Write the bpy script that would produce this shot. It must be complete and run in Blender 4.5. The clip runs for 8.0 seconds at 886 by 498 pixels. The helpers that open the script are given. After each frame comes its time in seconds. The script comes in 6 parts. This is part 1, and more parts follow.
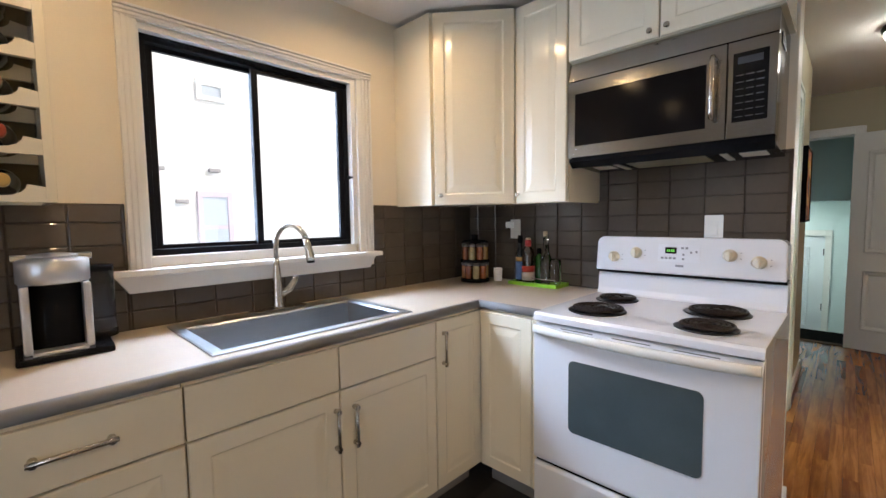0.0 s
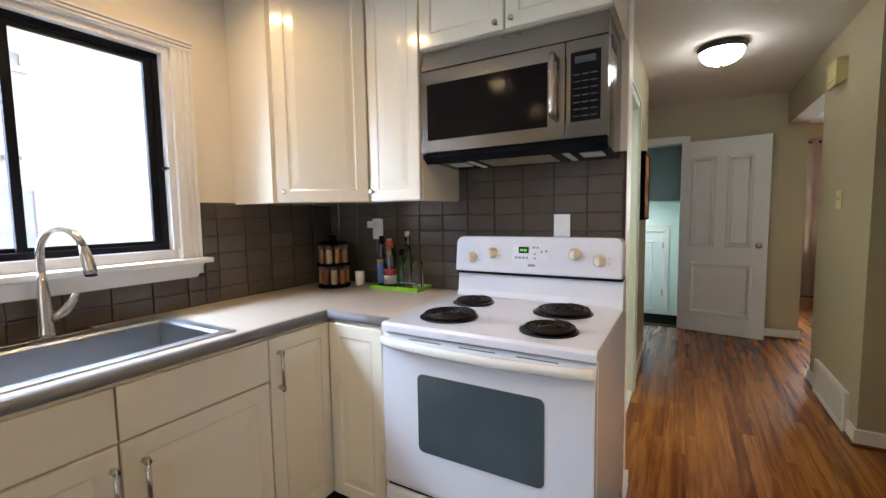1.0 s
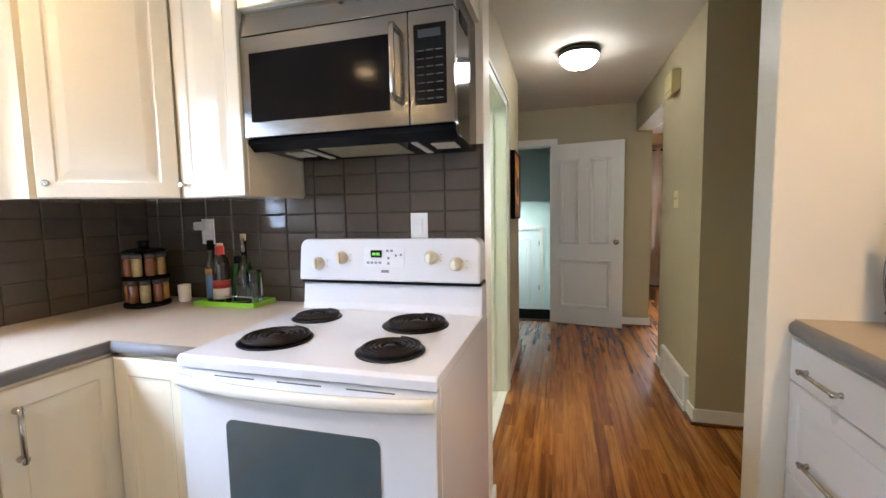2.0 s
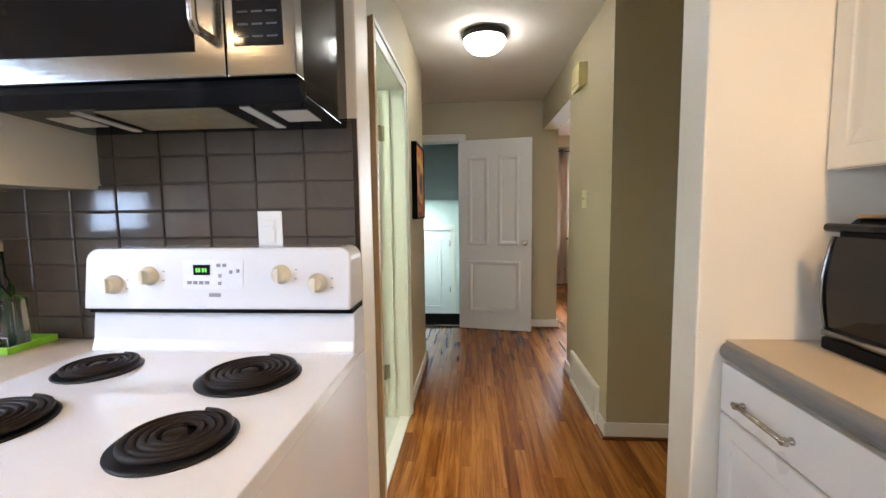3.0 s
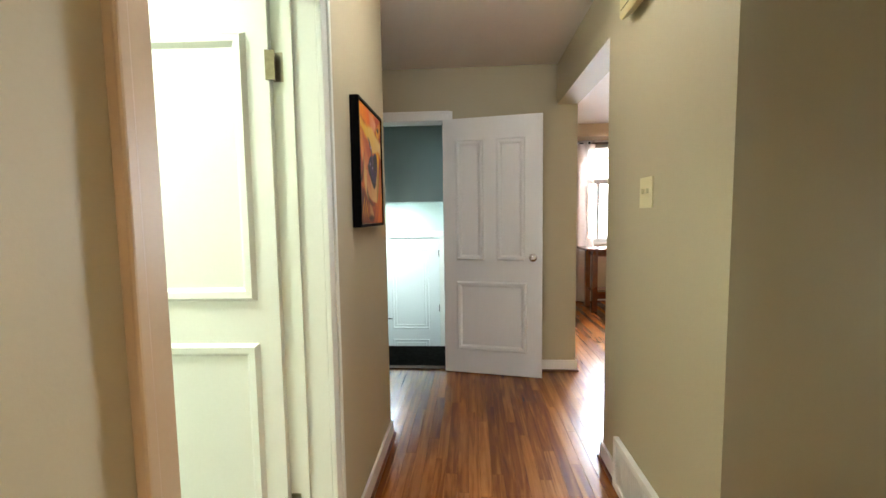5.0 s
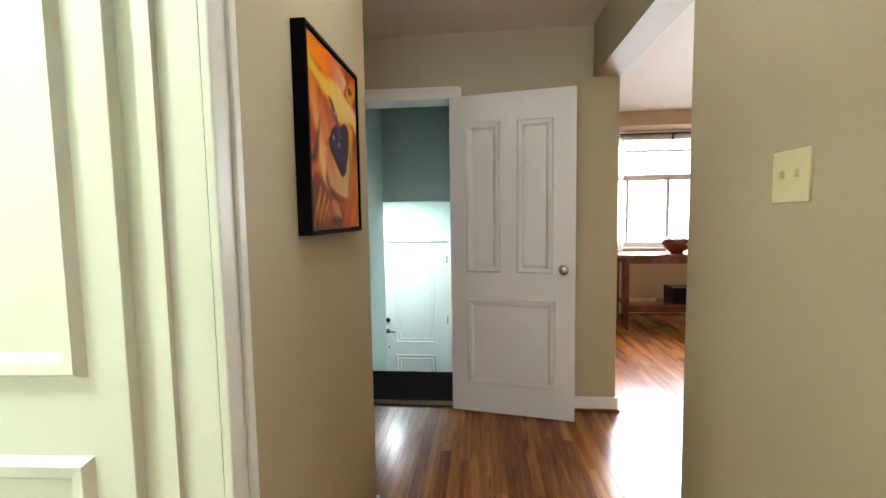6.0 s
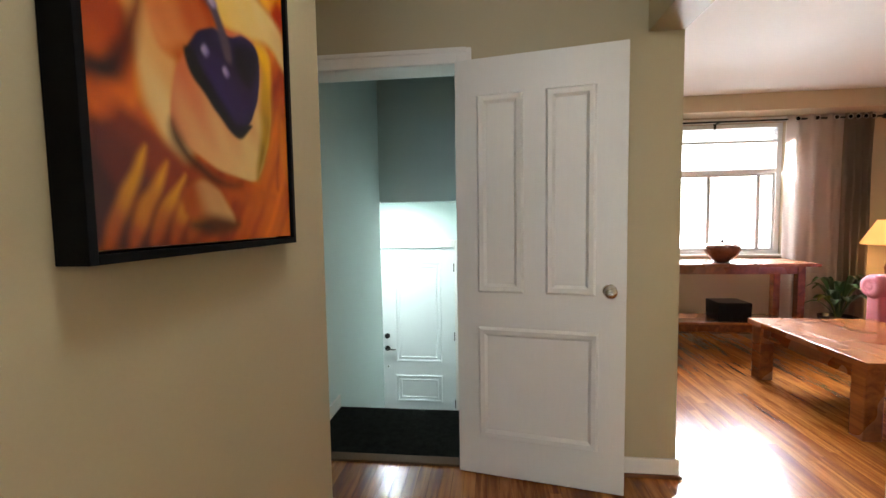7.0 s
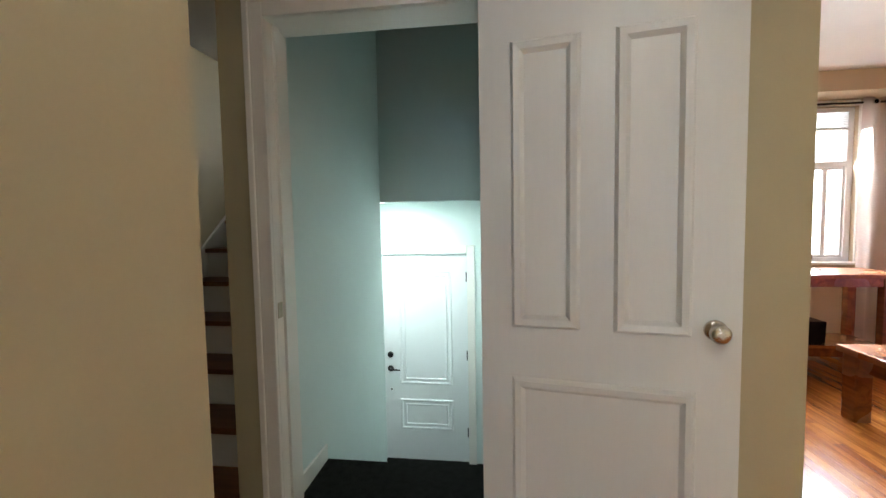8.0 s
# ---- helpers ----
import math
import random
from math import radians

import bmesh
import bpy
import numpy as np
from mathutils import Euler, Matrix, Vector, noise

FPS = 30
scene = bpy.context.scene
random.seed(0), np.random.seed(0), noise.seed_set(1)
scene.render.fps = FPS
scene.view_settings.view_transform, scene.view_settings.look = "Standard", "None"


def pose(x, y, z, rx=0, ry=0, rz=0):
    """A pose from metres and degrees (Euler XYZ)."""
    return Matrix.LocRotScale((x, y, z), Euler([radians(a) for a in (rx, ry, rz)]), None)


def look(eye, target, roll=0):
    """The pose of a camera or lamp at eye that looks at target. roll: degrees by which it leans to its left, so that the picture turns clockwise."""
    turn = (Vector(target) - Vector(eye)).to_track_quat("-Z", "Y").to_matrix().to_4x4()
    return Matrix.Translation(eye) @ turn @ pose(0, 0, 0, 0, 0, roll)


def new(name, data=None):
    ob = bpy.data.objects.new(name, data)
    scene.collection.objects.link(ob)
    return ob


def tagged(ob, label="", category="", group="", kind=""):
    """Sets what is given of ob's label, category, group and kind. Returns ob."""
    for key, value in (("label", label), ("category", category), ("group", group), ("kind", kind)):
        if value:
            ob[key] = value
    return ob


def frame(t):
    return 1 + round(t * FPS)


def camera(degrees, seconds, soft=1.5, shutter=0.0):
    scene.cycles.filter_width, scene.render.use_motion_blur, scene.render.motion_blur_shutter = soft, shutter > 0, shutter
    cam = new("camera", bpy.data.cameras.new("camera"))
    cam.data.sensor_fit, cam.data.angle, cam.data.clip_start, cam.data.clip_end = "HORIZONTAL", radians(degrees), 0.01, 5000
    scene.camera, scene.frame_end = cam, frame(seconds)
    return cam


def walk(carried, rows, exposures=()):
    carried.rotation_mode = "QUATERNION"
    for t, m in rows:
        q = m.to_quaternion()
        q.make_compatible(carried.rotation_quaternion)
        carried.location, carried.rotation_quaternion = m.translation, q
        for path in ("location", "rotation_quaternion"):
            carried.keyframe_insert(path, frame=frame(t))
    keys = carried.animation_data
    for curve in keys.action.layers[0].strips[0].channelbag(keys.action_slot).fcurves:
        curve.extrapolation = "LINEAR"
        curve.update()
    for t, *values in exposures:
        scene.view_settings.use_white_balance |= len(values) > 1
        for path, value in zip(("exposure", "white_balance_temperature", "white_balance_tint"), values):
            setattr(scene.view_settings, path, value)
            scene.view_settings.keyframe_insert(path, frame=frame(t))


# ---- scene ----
cam = camera(93.1, 8.0)
PATH = [
    (0, (-0.085, 0.011, 1.302), (1.348, 1.399, 1.158), -0.8),
    (0.5, (0.03, -0.019, 1.302), (1.621, 1.183, 1.15), -0.9),
    (1, (0.182, -0.033, 1.307), (1.91, 0.96, 1.145), -0.9),
    (1.5, (0.318, -0.065, 1.301), (2.154, 0.711, 1.138), -1.1),
    (2, (0.483, -0.105, 1.297), (2.402, 0.434, 1.128), -1.1),
    (2.2, (0.558, -0.134, 1.3), (2.496, 0.323, 1.12), -1.2),
    (3.3, (1.041, -0.161, 1.294), (3.03, -0.055, 1.119), -0.6),
    (3.5, (1.14, -0.181, 1.301), (3.129, -0.07, 1.125), -0.7),
    (4, (1.441, -0.199, 1.299), (3.431, -0.094, 1.125), -0.8),
    (4.5, (1.749, -0.201, 1.279), (3.74, -0.089, 1.117), -0.8),
    (5, (2.089, -0.206, 1.287), (4.079, -0.074, 1.128), -0.8),
    (6.5, (3.075, -0.17, 1.283), (5.06, 0.033, 1.14), -0.9),
    (7, (3.403, -0.149, 1.282), (5.387, 0.071, 1.146), -0.9),
    (7.5, (3.713, -0.107, 1.28), (5.695, 0.131, 1.15), -1.0),
    (8, (4.018, -0.044, 1.287), (5.998, 0.21, 1.161), -1.0),
]
walk(cam, [(t, look(eye, target, roll)) for t, eye, target, roll in PATH],
     exposures=[(0.0, -0.97), (0.5, -0.97), (1.0, -0.93), (1.5, -0.76), (2.0, -0.5), (3.5, -0.3), (4.0, -0.2), (5.0, 0.0), (6.5, -0.02), (7.0, -0.04), (7.5, 0.02), (8.0, -0.02)])

# ---- world and sun ----
world = bpy.data.worlds.new("sky")
scene.world = world
world.use_nodes = True
wn = world.node_tree
bg = wn.nodes["Background"]
sky = wn.nodes.new("ShaderNodeTexSky")
sky.sky_type = "NISHITA"
sky.sun_disc = False
sky.sun_elevation = radians(38)
sky.sun_rotation = radians(150)
sky.dust_density = 3.0
wn.links.new(sky.outputs[0], bg.inputs[0])
bg.inputs[1].default_value = 0.15
sun = new("sun", bpy.data.lights.new("sun", "SUN"))
sun.data.energy = 4.0
sun.data.angle = radians(2)
sun.data.color = (1.0, 0.95, 0.88)
sun.matrix_world = look((3, -6, 7), (0, 3, 0))


def area(name, eye, target, sx, sy, watts, colour=(1, 1, 1), shape="RECTANGLE", spread=180):
    lamp = new(name, bpy.data.lights.new(name, "AREA"))
    lamp.data.shape, lamp.data.size, lamp.data.size_y = shape, sx, sy
    lamp.data.energy, lamp.data.color = watts, colour
    lamp.data.spread = radians(spread)
    lamp.matrix_world = look(eye, target)
    return lamp


DAY = (0.54, 0.71, 1.0)
WARM = (1.0, 0.68, 0.36)
area("window_daylight", (0.70, 2.75, 2.75), (0.60, 1.20, 0.90), 2.4, 0.9, 1150, DAY)
area("side_yard_daylight", (-0.55, 3.9, 1.8), (1.4, 0.9, 1.2), 1.6, 2.0, 320, DAY)
# Lamp behind the unseen, added back window; brightens faces turned towards it.
area("added_back_daylight", (-2.72, -0.27, 1.30), (0, -0.27, 1.1), 1.3, 1.5, 24, DAY)
area("living_daylight", (8.55, -2.58, 1.55), (6.1, -2.2, 0.0), 1.5, 1.35, 340, (0.84, 0.92, 1.0), spread=115)
for lx, ly in ((1.10, 1.38), (0.05, 1.30), (-1.0, 1.30), (1.15, -1.0), (0.05, -1.0)):
    area("kitchen_downlight", (lx, ly, 2.355), (lx, ly, 0), 0.11, 0.11, 20 if ly < 0 else 9, WARM, "DISK", 160)

# ---- materials ----
MATS = {}


def mat(name, col, rough=0.5, metal=0.0, var=0.08, scale=3.0, fine=90.0, bump=0.03, coat=0.0, stretch=(1, 1, 1), rand=0.0, spec=0.5):
    """A procedural surface: base colour with broad and fine variation, uneven gloss, fine relief."""
    if name in MATS:
        return MATS[name]
    m = bpy.data.materials.new(name)
    m.use_nodes = True
    n, l = m.node_tree.nodes, m.node_tree.links
    b = n["Principled BSDF"]
    geo = n.new("ShaderNodeNewGeometry")
    mp = n.new("ShaderNodeMapping")
    mp.inputs["Scale"].default_value = stretch
    l.new(geo.outputs["Position"], mp.inputs[0])
    big, small = n.new("ShaderNodeTexNoise"), n.new("ShaderNodeTexNoise")
    big.inputs["Scale"].default_value, small.inputs["Scale"].default_value = scale, fine
    big.inputs["Detail"].default_value, small.inputs["Detail"].default_value = 4, 3
    l.new(mp.outputs[0], big.inputs["Vector"])
    l.new(mp.outputs[0], small.inputs["Vector"])
    mix = n.new("ShaderNodeMix")
    mix.data_type = "FLOAT"
    mix.inputs[0].default_value = 0.4
    l.new(big.outputs[0], mix.inputs[2])
    l.new(small.outputs[0], mix.inputs[3])
    val = n.new("ShaderNodeMapRange")
    val.inputs[1].default_value, val.inputs[2].default_value = 0.25, 0.75
    val.inputs[3].default_value, val.inputs[4].default_value = 1 - var, 1 + var
    l.new(mix.outputs[0], val.inputs[0])
    hsv = n.new("ShaderNodeHueSaturation")
    hsv.inputs["Color"].default_value = (*col, 1)
    if rand:
        oi = n.new("ShaderNodeObjectInfo")
        rr = n.new("ShaderNodeMapRange")
        rr.inputs[3].default_value, rr.inputs[4].default_value = 1 - rand, 1 + rand
        l.new(oi.outputs["Random"], rr.inputs[0])
        mul = n.new("ShaderNodeMath")
        mul.operation = "MULTIPLY"
        l.new(rr.outputs[0], mul.inputs[0])
        l.new(val.outputs[0], mul.inputs[1])
        l.new(mul.outputs[0], hsv.inputs["Value"])
    else:
        l.new(val.outputs[0], hsv.inputs["Value"])
    l.new(hsv.outputs[0], b.inputs["Base Color"])
    rg = n.new("ShaderNodeMapRange")
    rg.inputs[3].default_value, rg.inputs[4].default_value = max(0.02, rough * 0.8), min(1, rough * 1.2)
    l.new(big.outputs[0], rg.inputs[0])
    l.new(rg.outputs[0], b.inputs["Roughness"])
    b.inputs["Metallic"].default_value = metal
    b.inputs["Coat Weight"].default_value = coat
    b.inputs["Coat Roughness"].default_value = 0.08
    b.inputs["Specular IOR Level"].default_value = spec
    if bump:
        bp = n.new("ShaderNodeBump")
        bp.inputs["Strength"].default_value = bump
        bp.inputs["Distance"].default_value = 0.004
        l.new(small.outputs[0], bp.inputs["Height"])
        l.new(bp.outputs[0], b.inputs["Normal"])
    MATS[name] = m
    return m


def glow(name, col, strength):
    m = bpy.data.materials.new(name)
    m.use_nodes = True
    b = m.node_tree.nodes["Principled BSDF"]
    b.inputs["Base Color"].default_value = (*col, 1)
    b.inputs["Emission Color"].default_value = (*col, 1)
    b.inputs["Emission Strength"].default_value = strength
    return m


def glass(name, col=(1, 1, 1), rough=0.0, ior=1.45):
    m = bpy.data.materials.new(name)
    m.use_nodes = True
    b = m.node_tree.nodes["Principled BSDF"]
    b.inputs["Base Color"].default_value = (*col, 1)
    b.inputs["Transmission Weight"].default_value = 1
    b.inputs["Roughness"].default_value = rough
    b.inputs["IOR"].default_value = ior
    return m


def wood(name, dark, mid, light, rough=0.3, along="x", pitch=26.0, rand=True, coat=0.3):
    """Boards: grain drawn out along one axis, each piece with its own tone."""
    m = bpy.data.materials.new(name)
    m.use_nodes = True
    n, l = m.node_tree.nodes, m.node_tree.links
    b = n["Principled BSDF"]
    geo = n.new("ShaderNodeNewGeometry")
    oi = n.new("ShaderNodeObjectInfo")
    off = n.new("ShaderNodeVectorMath")
    off.operation = "MULTIPLY_ADD"
    off.inputs[1].default_value = (37, 19, 11)
    l.new(oi.outputs["Random"], off.inputs[0])
    l.new(geo.outputs["Position"], off.inputs[2])
    off2 = n.new("ShaderNodeVectorMath")
    off2.operation = "MULTIPLY_ADD"
    off2.inputs[1].default_value = (23, 31, 7)
    l.new(geo.outputs["Random Per Island"], off2.inputs[0])
    l.new(off.outputs[0], off2.inputs[2])
    mp = n.new("ShaderNodeMapping")
    mp.inputs["Scale"].default_value = {"x": (0.07, 1, 1), "y": (1, 0.07, 1), "z": (1, 1, 0.07)}[along]
    l.new(off2.outputs[0], mp.inputs[0])
    grain = n.new("ShaderNodeTexNoise")
    grain.inputs["Scale"].default_value, grain.inputs["Detail"].default_value = pitch, 6
    grain.inputs["Distortion"].default_value = 1.2
    pores = n.new("ShaderNodeTexNoise")
    pores.inputs["Scale"].default_value, pores.inputs["Detail"].default_value = pitch * 9, 2
    l.new(mp.outputs[0], grain.inputs["Vector"])
    l.new(mp.outputs[0], pores.inputs["Vector"])
    tone = n.new("ShaderNodeMath")
    tone.operation = "ADD"
    l.new(oi.outputs["Random"], tone.inputs[0])
    l.new(geo.outputs["Random Per Island"], tone.inputs[1])
    fr = n.new("ShaderNodeMath")
    fr.operation = "FRACT"
    l.new(tone.outputs[0], fr.inputs[0])
    k = n.new("ShaderNodeMath")
    k.operation = "MULTIPLY_ADD"
    k.inputs[1].default_value = 0.27 if rand else 0.05
    l.new(fr.outputs[0], k.inputs[0])
    g2 = n.new("ShaderNodeMath")
    g2.operation = "MULTIPLY_ADD"
    g2.inputs[1].default_value, g2.inputs[2].default_value = 0.95, -0.10
    l.new(grain.outputs[0], g2.inputs[0])
    g3 = n.new("ShaderNodeMath")
    g3.operation = "MULTIPLY_ADD"
    g3.inputs[1].default_value = 0.18
    l.new(pores.outputs[0], g3.inputs[0])
    l.new(g2.outputs[0], g3.inputs[2])
    l.new(g3.outputs[0], k.inputs[2])
    ramp = n.new("ShaderNodeValToRGB")
    ramp.color_ramp.elements[0].position, ramp.color_ramp.elements[0].color = 0.2, (*dark, 1)
    ramp.color_ramp.elements[1].position, ramp.color_ramp.elements[1].color = 0.85, (*light, 1)
    e = ramp.color_ramp.elements.new(0.5)
    e.color = (*mid, 1)
    l.new(k.outputs[0], ramp.inputs[0])
    l.new(ramp.outputs[0], b.inputs["Base Color"])
    wear = n.new("ShaderNodeTexNoise")
    wear.inputs["Scale"].default_value = 2.5
    wr = n.new("ShaderNodeMapRange")
    wr.inputs[3].default_value, wr.inputs[4].default_value = rough * 0.75, rough * 1.4
    l.new(geo.outputs["Position"], wear.inputs["Vector"])
    l.new(wear.outputs[0], wr.inputs[0])
    l.new(wr.outputs[0], b.inputs["Roughness"])
    b.inputs["Coat Weight"].default_value, b.inputs["Coat Roughness"].default_value = coat, 0.18
    bp = n.new("ShaderNodeBump")
    bp.inputs["Strength"].default_value, bp.inputs["Distance"].default_value = 0.12, 0.001
    l.new(g3.outputs[0], bp.inputs["Height"])
    l.new(bp.outputs[0], b.inputs["Normal"])
    return m


M_kwall = mat("kitchen_paint", (0.75, 0.675, 0.545), 0.48, var=0.03, bump=0.05, fine=160)
M_hall = mat("hall_paint", (0.445, 0.388, 0.250), 0.55, var=0.03, bump=0.06, fine=150)
M_liv = mat("living_paint", (0.52, 0.42, 0.28), 0.6, var=0.03, bump=0.06, fine=150)
M_ceil = mat("ceiling_paint", (0.76, 0.73, 0.68), 0.75, var=0.04, bump=0.12, fine=70)
M_teal = mat("stairwell_paint", (0.68, 0.77, 0.75), 0.6, var=0.04, bump=0.08, fine=120)
M_bath = mat("bath_paint", (0.72, 0.75, 0.66), 0.5, var=0.02)
M_trim = mat("trim_paint", (0.78, 0.76, 0.72), 0.35, var=0.03, bump=0.02)
M_door = mat("door_paint", (0.735, 0.73, 0.70), 0.38, var=0.03, bump=0.03, fine=60, stretch=(1, 1, 0.15))
M_bdoor = mat("bath_door_paint", (0.76, 0.78, 0.73), 0.38, var=0.03, bump=0.03)
M_cab = mat("cabinet_foil", (0.80, 0.725, 0.56), 0.22, var=0.02, bump=0.015, coat=0.5)
M_cabw = mat("drawer_lacquer", (0.78, 0.76, 0.74), 0.3, var=0.02, bump=0.015, coat=0.3)
M_count = mat("laminate_worktop", (0.43, 0.36, 0.28), 0.38, var=0.12, scale=9, fine=260, bump=0.02)
M_edge = mat("worktop_edge", (0.20, 0.20, 0.21), 0.35, var=0.08, scale=20, fine=260, bump=0.02)
M_mwbody = mat("microwave_enamel", (0.007, 0.007, 0.008), 0.10, var=0.2, bump=0.01, spec=0.18)
M_tile = mat("glazed_tile", (0.088, 0.071, 0.057), 0.07, var=0.1, scale=12, fine=60, bump=0.03, coat=0.0, rand=0.10, spec=0.32)
M_grout = mat("grout", (0.050, 0.037, 0.027), 0.9, var=0.15, scale=20, fine=200, bump=0.2)
M_steel = mat("brushed_steel", (0.34, 0.33, 0.31), 0.17, 1.0, var=0.06, scale=5, fine=140, bump=0.03, stretch=(1, 0.04, 1))
def brushed(m, amount):
    """Gloss drawn out across the brushing of an upright sheet."""
    tn = m.node_tree.nodes.new("ShaderNodeTangent")
    tn.direction_type, tn.axis = "RADIAL", "Z"
    b = m.node_tree.nodes["Principled BSDF"]
    b.inputs["Anisotropic"].default_value = amount
    m.node_tree.links.new(tn.outputs[0], b.inputs["Tangent"])


brushed(M_steel, 0.6)
M_sink = mat("sink_steel", (0.44, 0.44, 0.44), 0.3, 1.0, var=0.06, scale=5, fine=200, bump=0.03, stretch=(0.05, 1, 1))
M_silver = mat("satin_silver", (0.72, 0.72, 0.74), 0.34, 0.85, var=0.04, bump=0.01)
M_nickel = mat("satin_nickel", (0.60, 0.55, 0.48), 0.25, 1.0, var=0.05)
M_chrome = mat("chrome", (0.8, 0.8, 0.8), 0.08, 1.0, var=0.03, bump=0)
M_white = mat("white_enamel", (0.74, 0.745, 0.765), 0.16, var=0.015, bump=0.01, coat=0.6)
M_whitep = mat("white_plastic", (0.80, 0.79, 0.75), 0.35, var=0.02, bump=0.02)
M_cream = mat("almond_plastic", (0.56, 0.48, 0.24), 0.4, var=0.03, bump=0.02)
M_black = mat("black_plastic", (0.008, 0.008, 0.009), 0.16, var=0.2, bump=0.01, spec=0.06)
M_blackm = mat("black_metal", (0.009, 0.009, 0.010), 0.35, 0.0, var=0.2, bump=0.03, spec=0.2)
M_coil = mat("burner_coil", (0.014, 0.009, 0.007), 0.5, 0.0, var=0.35, scale=18, fine=120, bump=0.15, spec=0.15)
M_ovenglass = mat("oven_glass", (0.06, 0.08, 0.085), 0.16, var=0.2, scale=6, fine=300, bump=0.0, coat=1.0)
M_blackglass = mat("black_glass", (0.006, 0.006, 0.007), 0.06, var=0.1, bump=0, coat=0.0, spec=0.35)
M_filter = mat("mesh_filter", (0.42, 0.36, 0.24), 0.45, 0.7, var=0.3, scale=30, fine=320, bump=0.6)
M_dark = mat("dark_tile_floor", (0.035, 0.032, 0.03), 0.35, var=0.25, scale=5, fine=60, bump=0.08, rand=0.15)
M_carpet = mat("carpet", (0.015, 0.016, 0.015), 1.0, var=0.5, scale=24, fine=170, bump=1.0, spec=0.0)
M_alu = mat("black_aluminium", (0.006, 0.006, 0.008), 0.5, 0.0, var=0.15, bump=0.03, spec=0.12)
M_vinyl = mat("white_vinyl", (0.75, 0.75, 0.75), 0.4, var=0.03)
M_brass = mat("brass", (0.42, 0.38, 0.28), 0.3, 1.0, var=0.1)
M_floor = wood("oak_strip", (0.070, 0.016, 0.003), (0.205, 0.058, 0.009), (0.44, 0.172, 0.036), 0.20, coat=0.0)
M_table = wood("pine_table", (0.045, 0.010, 0.002), (0.12, 0.030, 0.006), (0.22, 0.070, 0.016), 0.25, "x", 14)
M_tread = wood("stair_tread", (0.05, 0.012, 0.003), (0.12, 0.034, 0.008), (0.20, 0.07, 0.018), 0.4, "y", coat=0.0)
M_glass = glass("window_glass")
M_pane = glass("clear_glass", (0.95, 0.98, 0.97))

# ---- mesh tools ----
ORG = {}


def box(bm, x0, x1, y0, y1, z0, z1, bev=0.0):
    r = bmesh.ops.create_cube(bm, size=1.0)
    v = r["verts"]
    bmesh.ops.scale(bm, vec=(abs(x1 - x0), abs(y1 - y0), abs(z1 - z0)), verts=v)
    bmesh.ops.translate(bm, vec=((x0 + x1) / 2, (y0 + y1) / 2, (z0 + z1) / 2), verts=v)
    if bev:
        e = list({e for w in v for e in w.link_edges})
        bmesh.ops.bevel(bm, geom=e, offset=bev, segments=2, profile=0.6, affect="EDGES")
    return bm


def bx(*a, bev=0.0):
    return box(bmesh.new(), *a, bev=bev)


def boxes(rows, bev=0.0):
    bm = bmesh.new()
    for r in rows:
        box(bm, *r, bev=bev)
    return bm


def prism(pts, lo, hi, axis="z", bev=0.0):
    """A polygon pushed out along an axis; pts are the two other coordinates in order."""
    bm = bmesh.new()
    put = {"z": lambda a, b, c: (a, b, c), "y": lambda a, b, c: (a, c, b), "x": lambda a, b, c: (c, a, b)}[axis]
    lower = [bm.verts.new(put(a, b, lo)) for a, b in pts]
    upper = [bm.verts.new(put(a, b, hi)) for a, b in pts]
    n = len(pts)
    bm.faces.new(lower[::-1])
    bm.faces.new(upper)
    for i in range(n):
        bm.faces.new((lower[i], lower[(i + 1) % n], upper[(i + 1) % n], upper[i]))
    bmesh.ops.recalc_face_normals(bm, faces=bm.faces)
    if bev:
        bmesh.ops.bevel(bm, geom=list(bm.edges), offset=bev, segments=2, profile=0.6, affect="EDGES")
    return bm


def lathe(profile, cx=0, cy=0, cz=0, seg=28, axis="z", bm=None):
    """Profile rows (radius, height) turned about an axis through (cx, cy, cz)."""
    bm = bm or bmesh.new()
    rings = []
    for r, h in profile:
        ring = []
        for i in range(seg):
            a = 2 * math.pi * i / seg
            u, v = r * math.cos(a), r * math.sin(a)
            p = {"z": (u, v, h), "x": (h, u, v), "y": (u, h, v)}[axis]
            ring.append(bm.verts.new((cx + p[0], cy + p[1], cz + p[2])))
        rings.append(ring)
    for a, b in zip(rings, rings[1:]):
        for i in range(seg):
            bm.faces.new((a[i], a[(i + 1) % seg], b[(i + 1) % seg], b[i]))
    bm.faces.new(rings[0][::-1])
    bm.faces.new(rings[-1])
    bmesh.ops.recalc_face_normals(bm, faces=bm.faces)
    for f in bm.faces:
        f.smooth = len(f.verts) == 4
    return bm


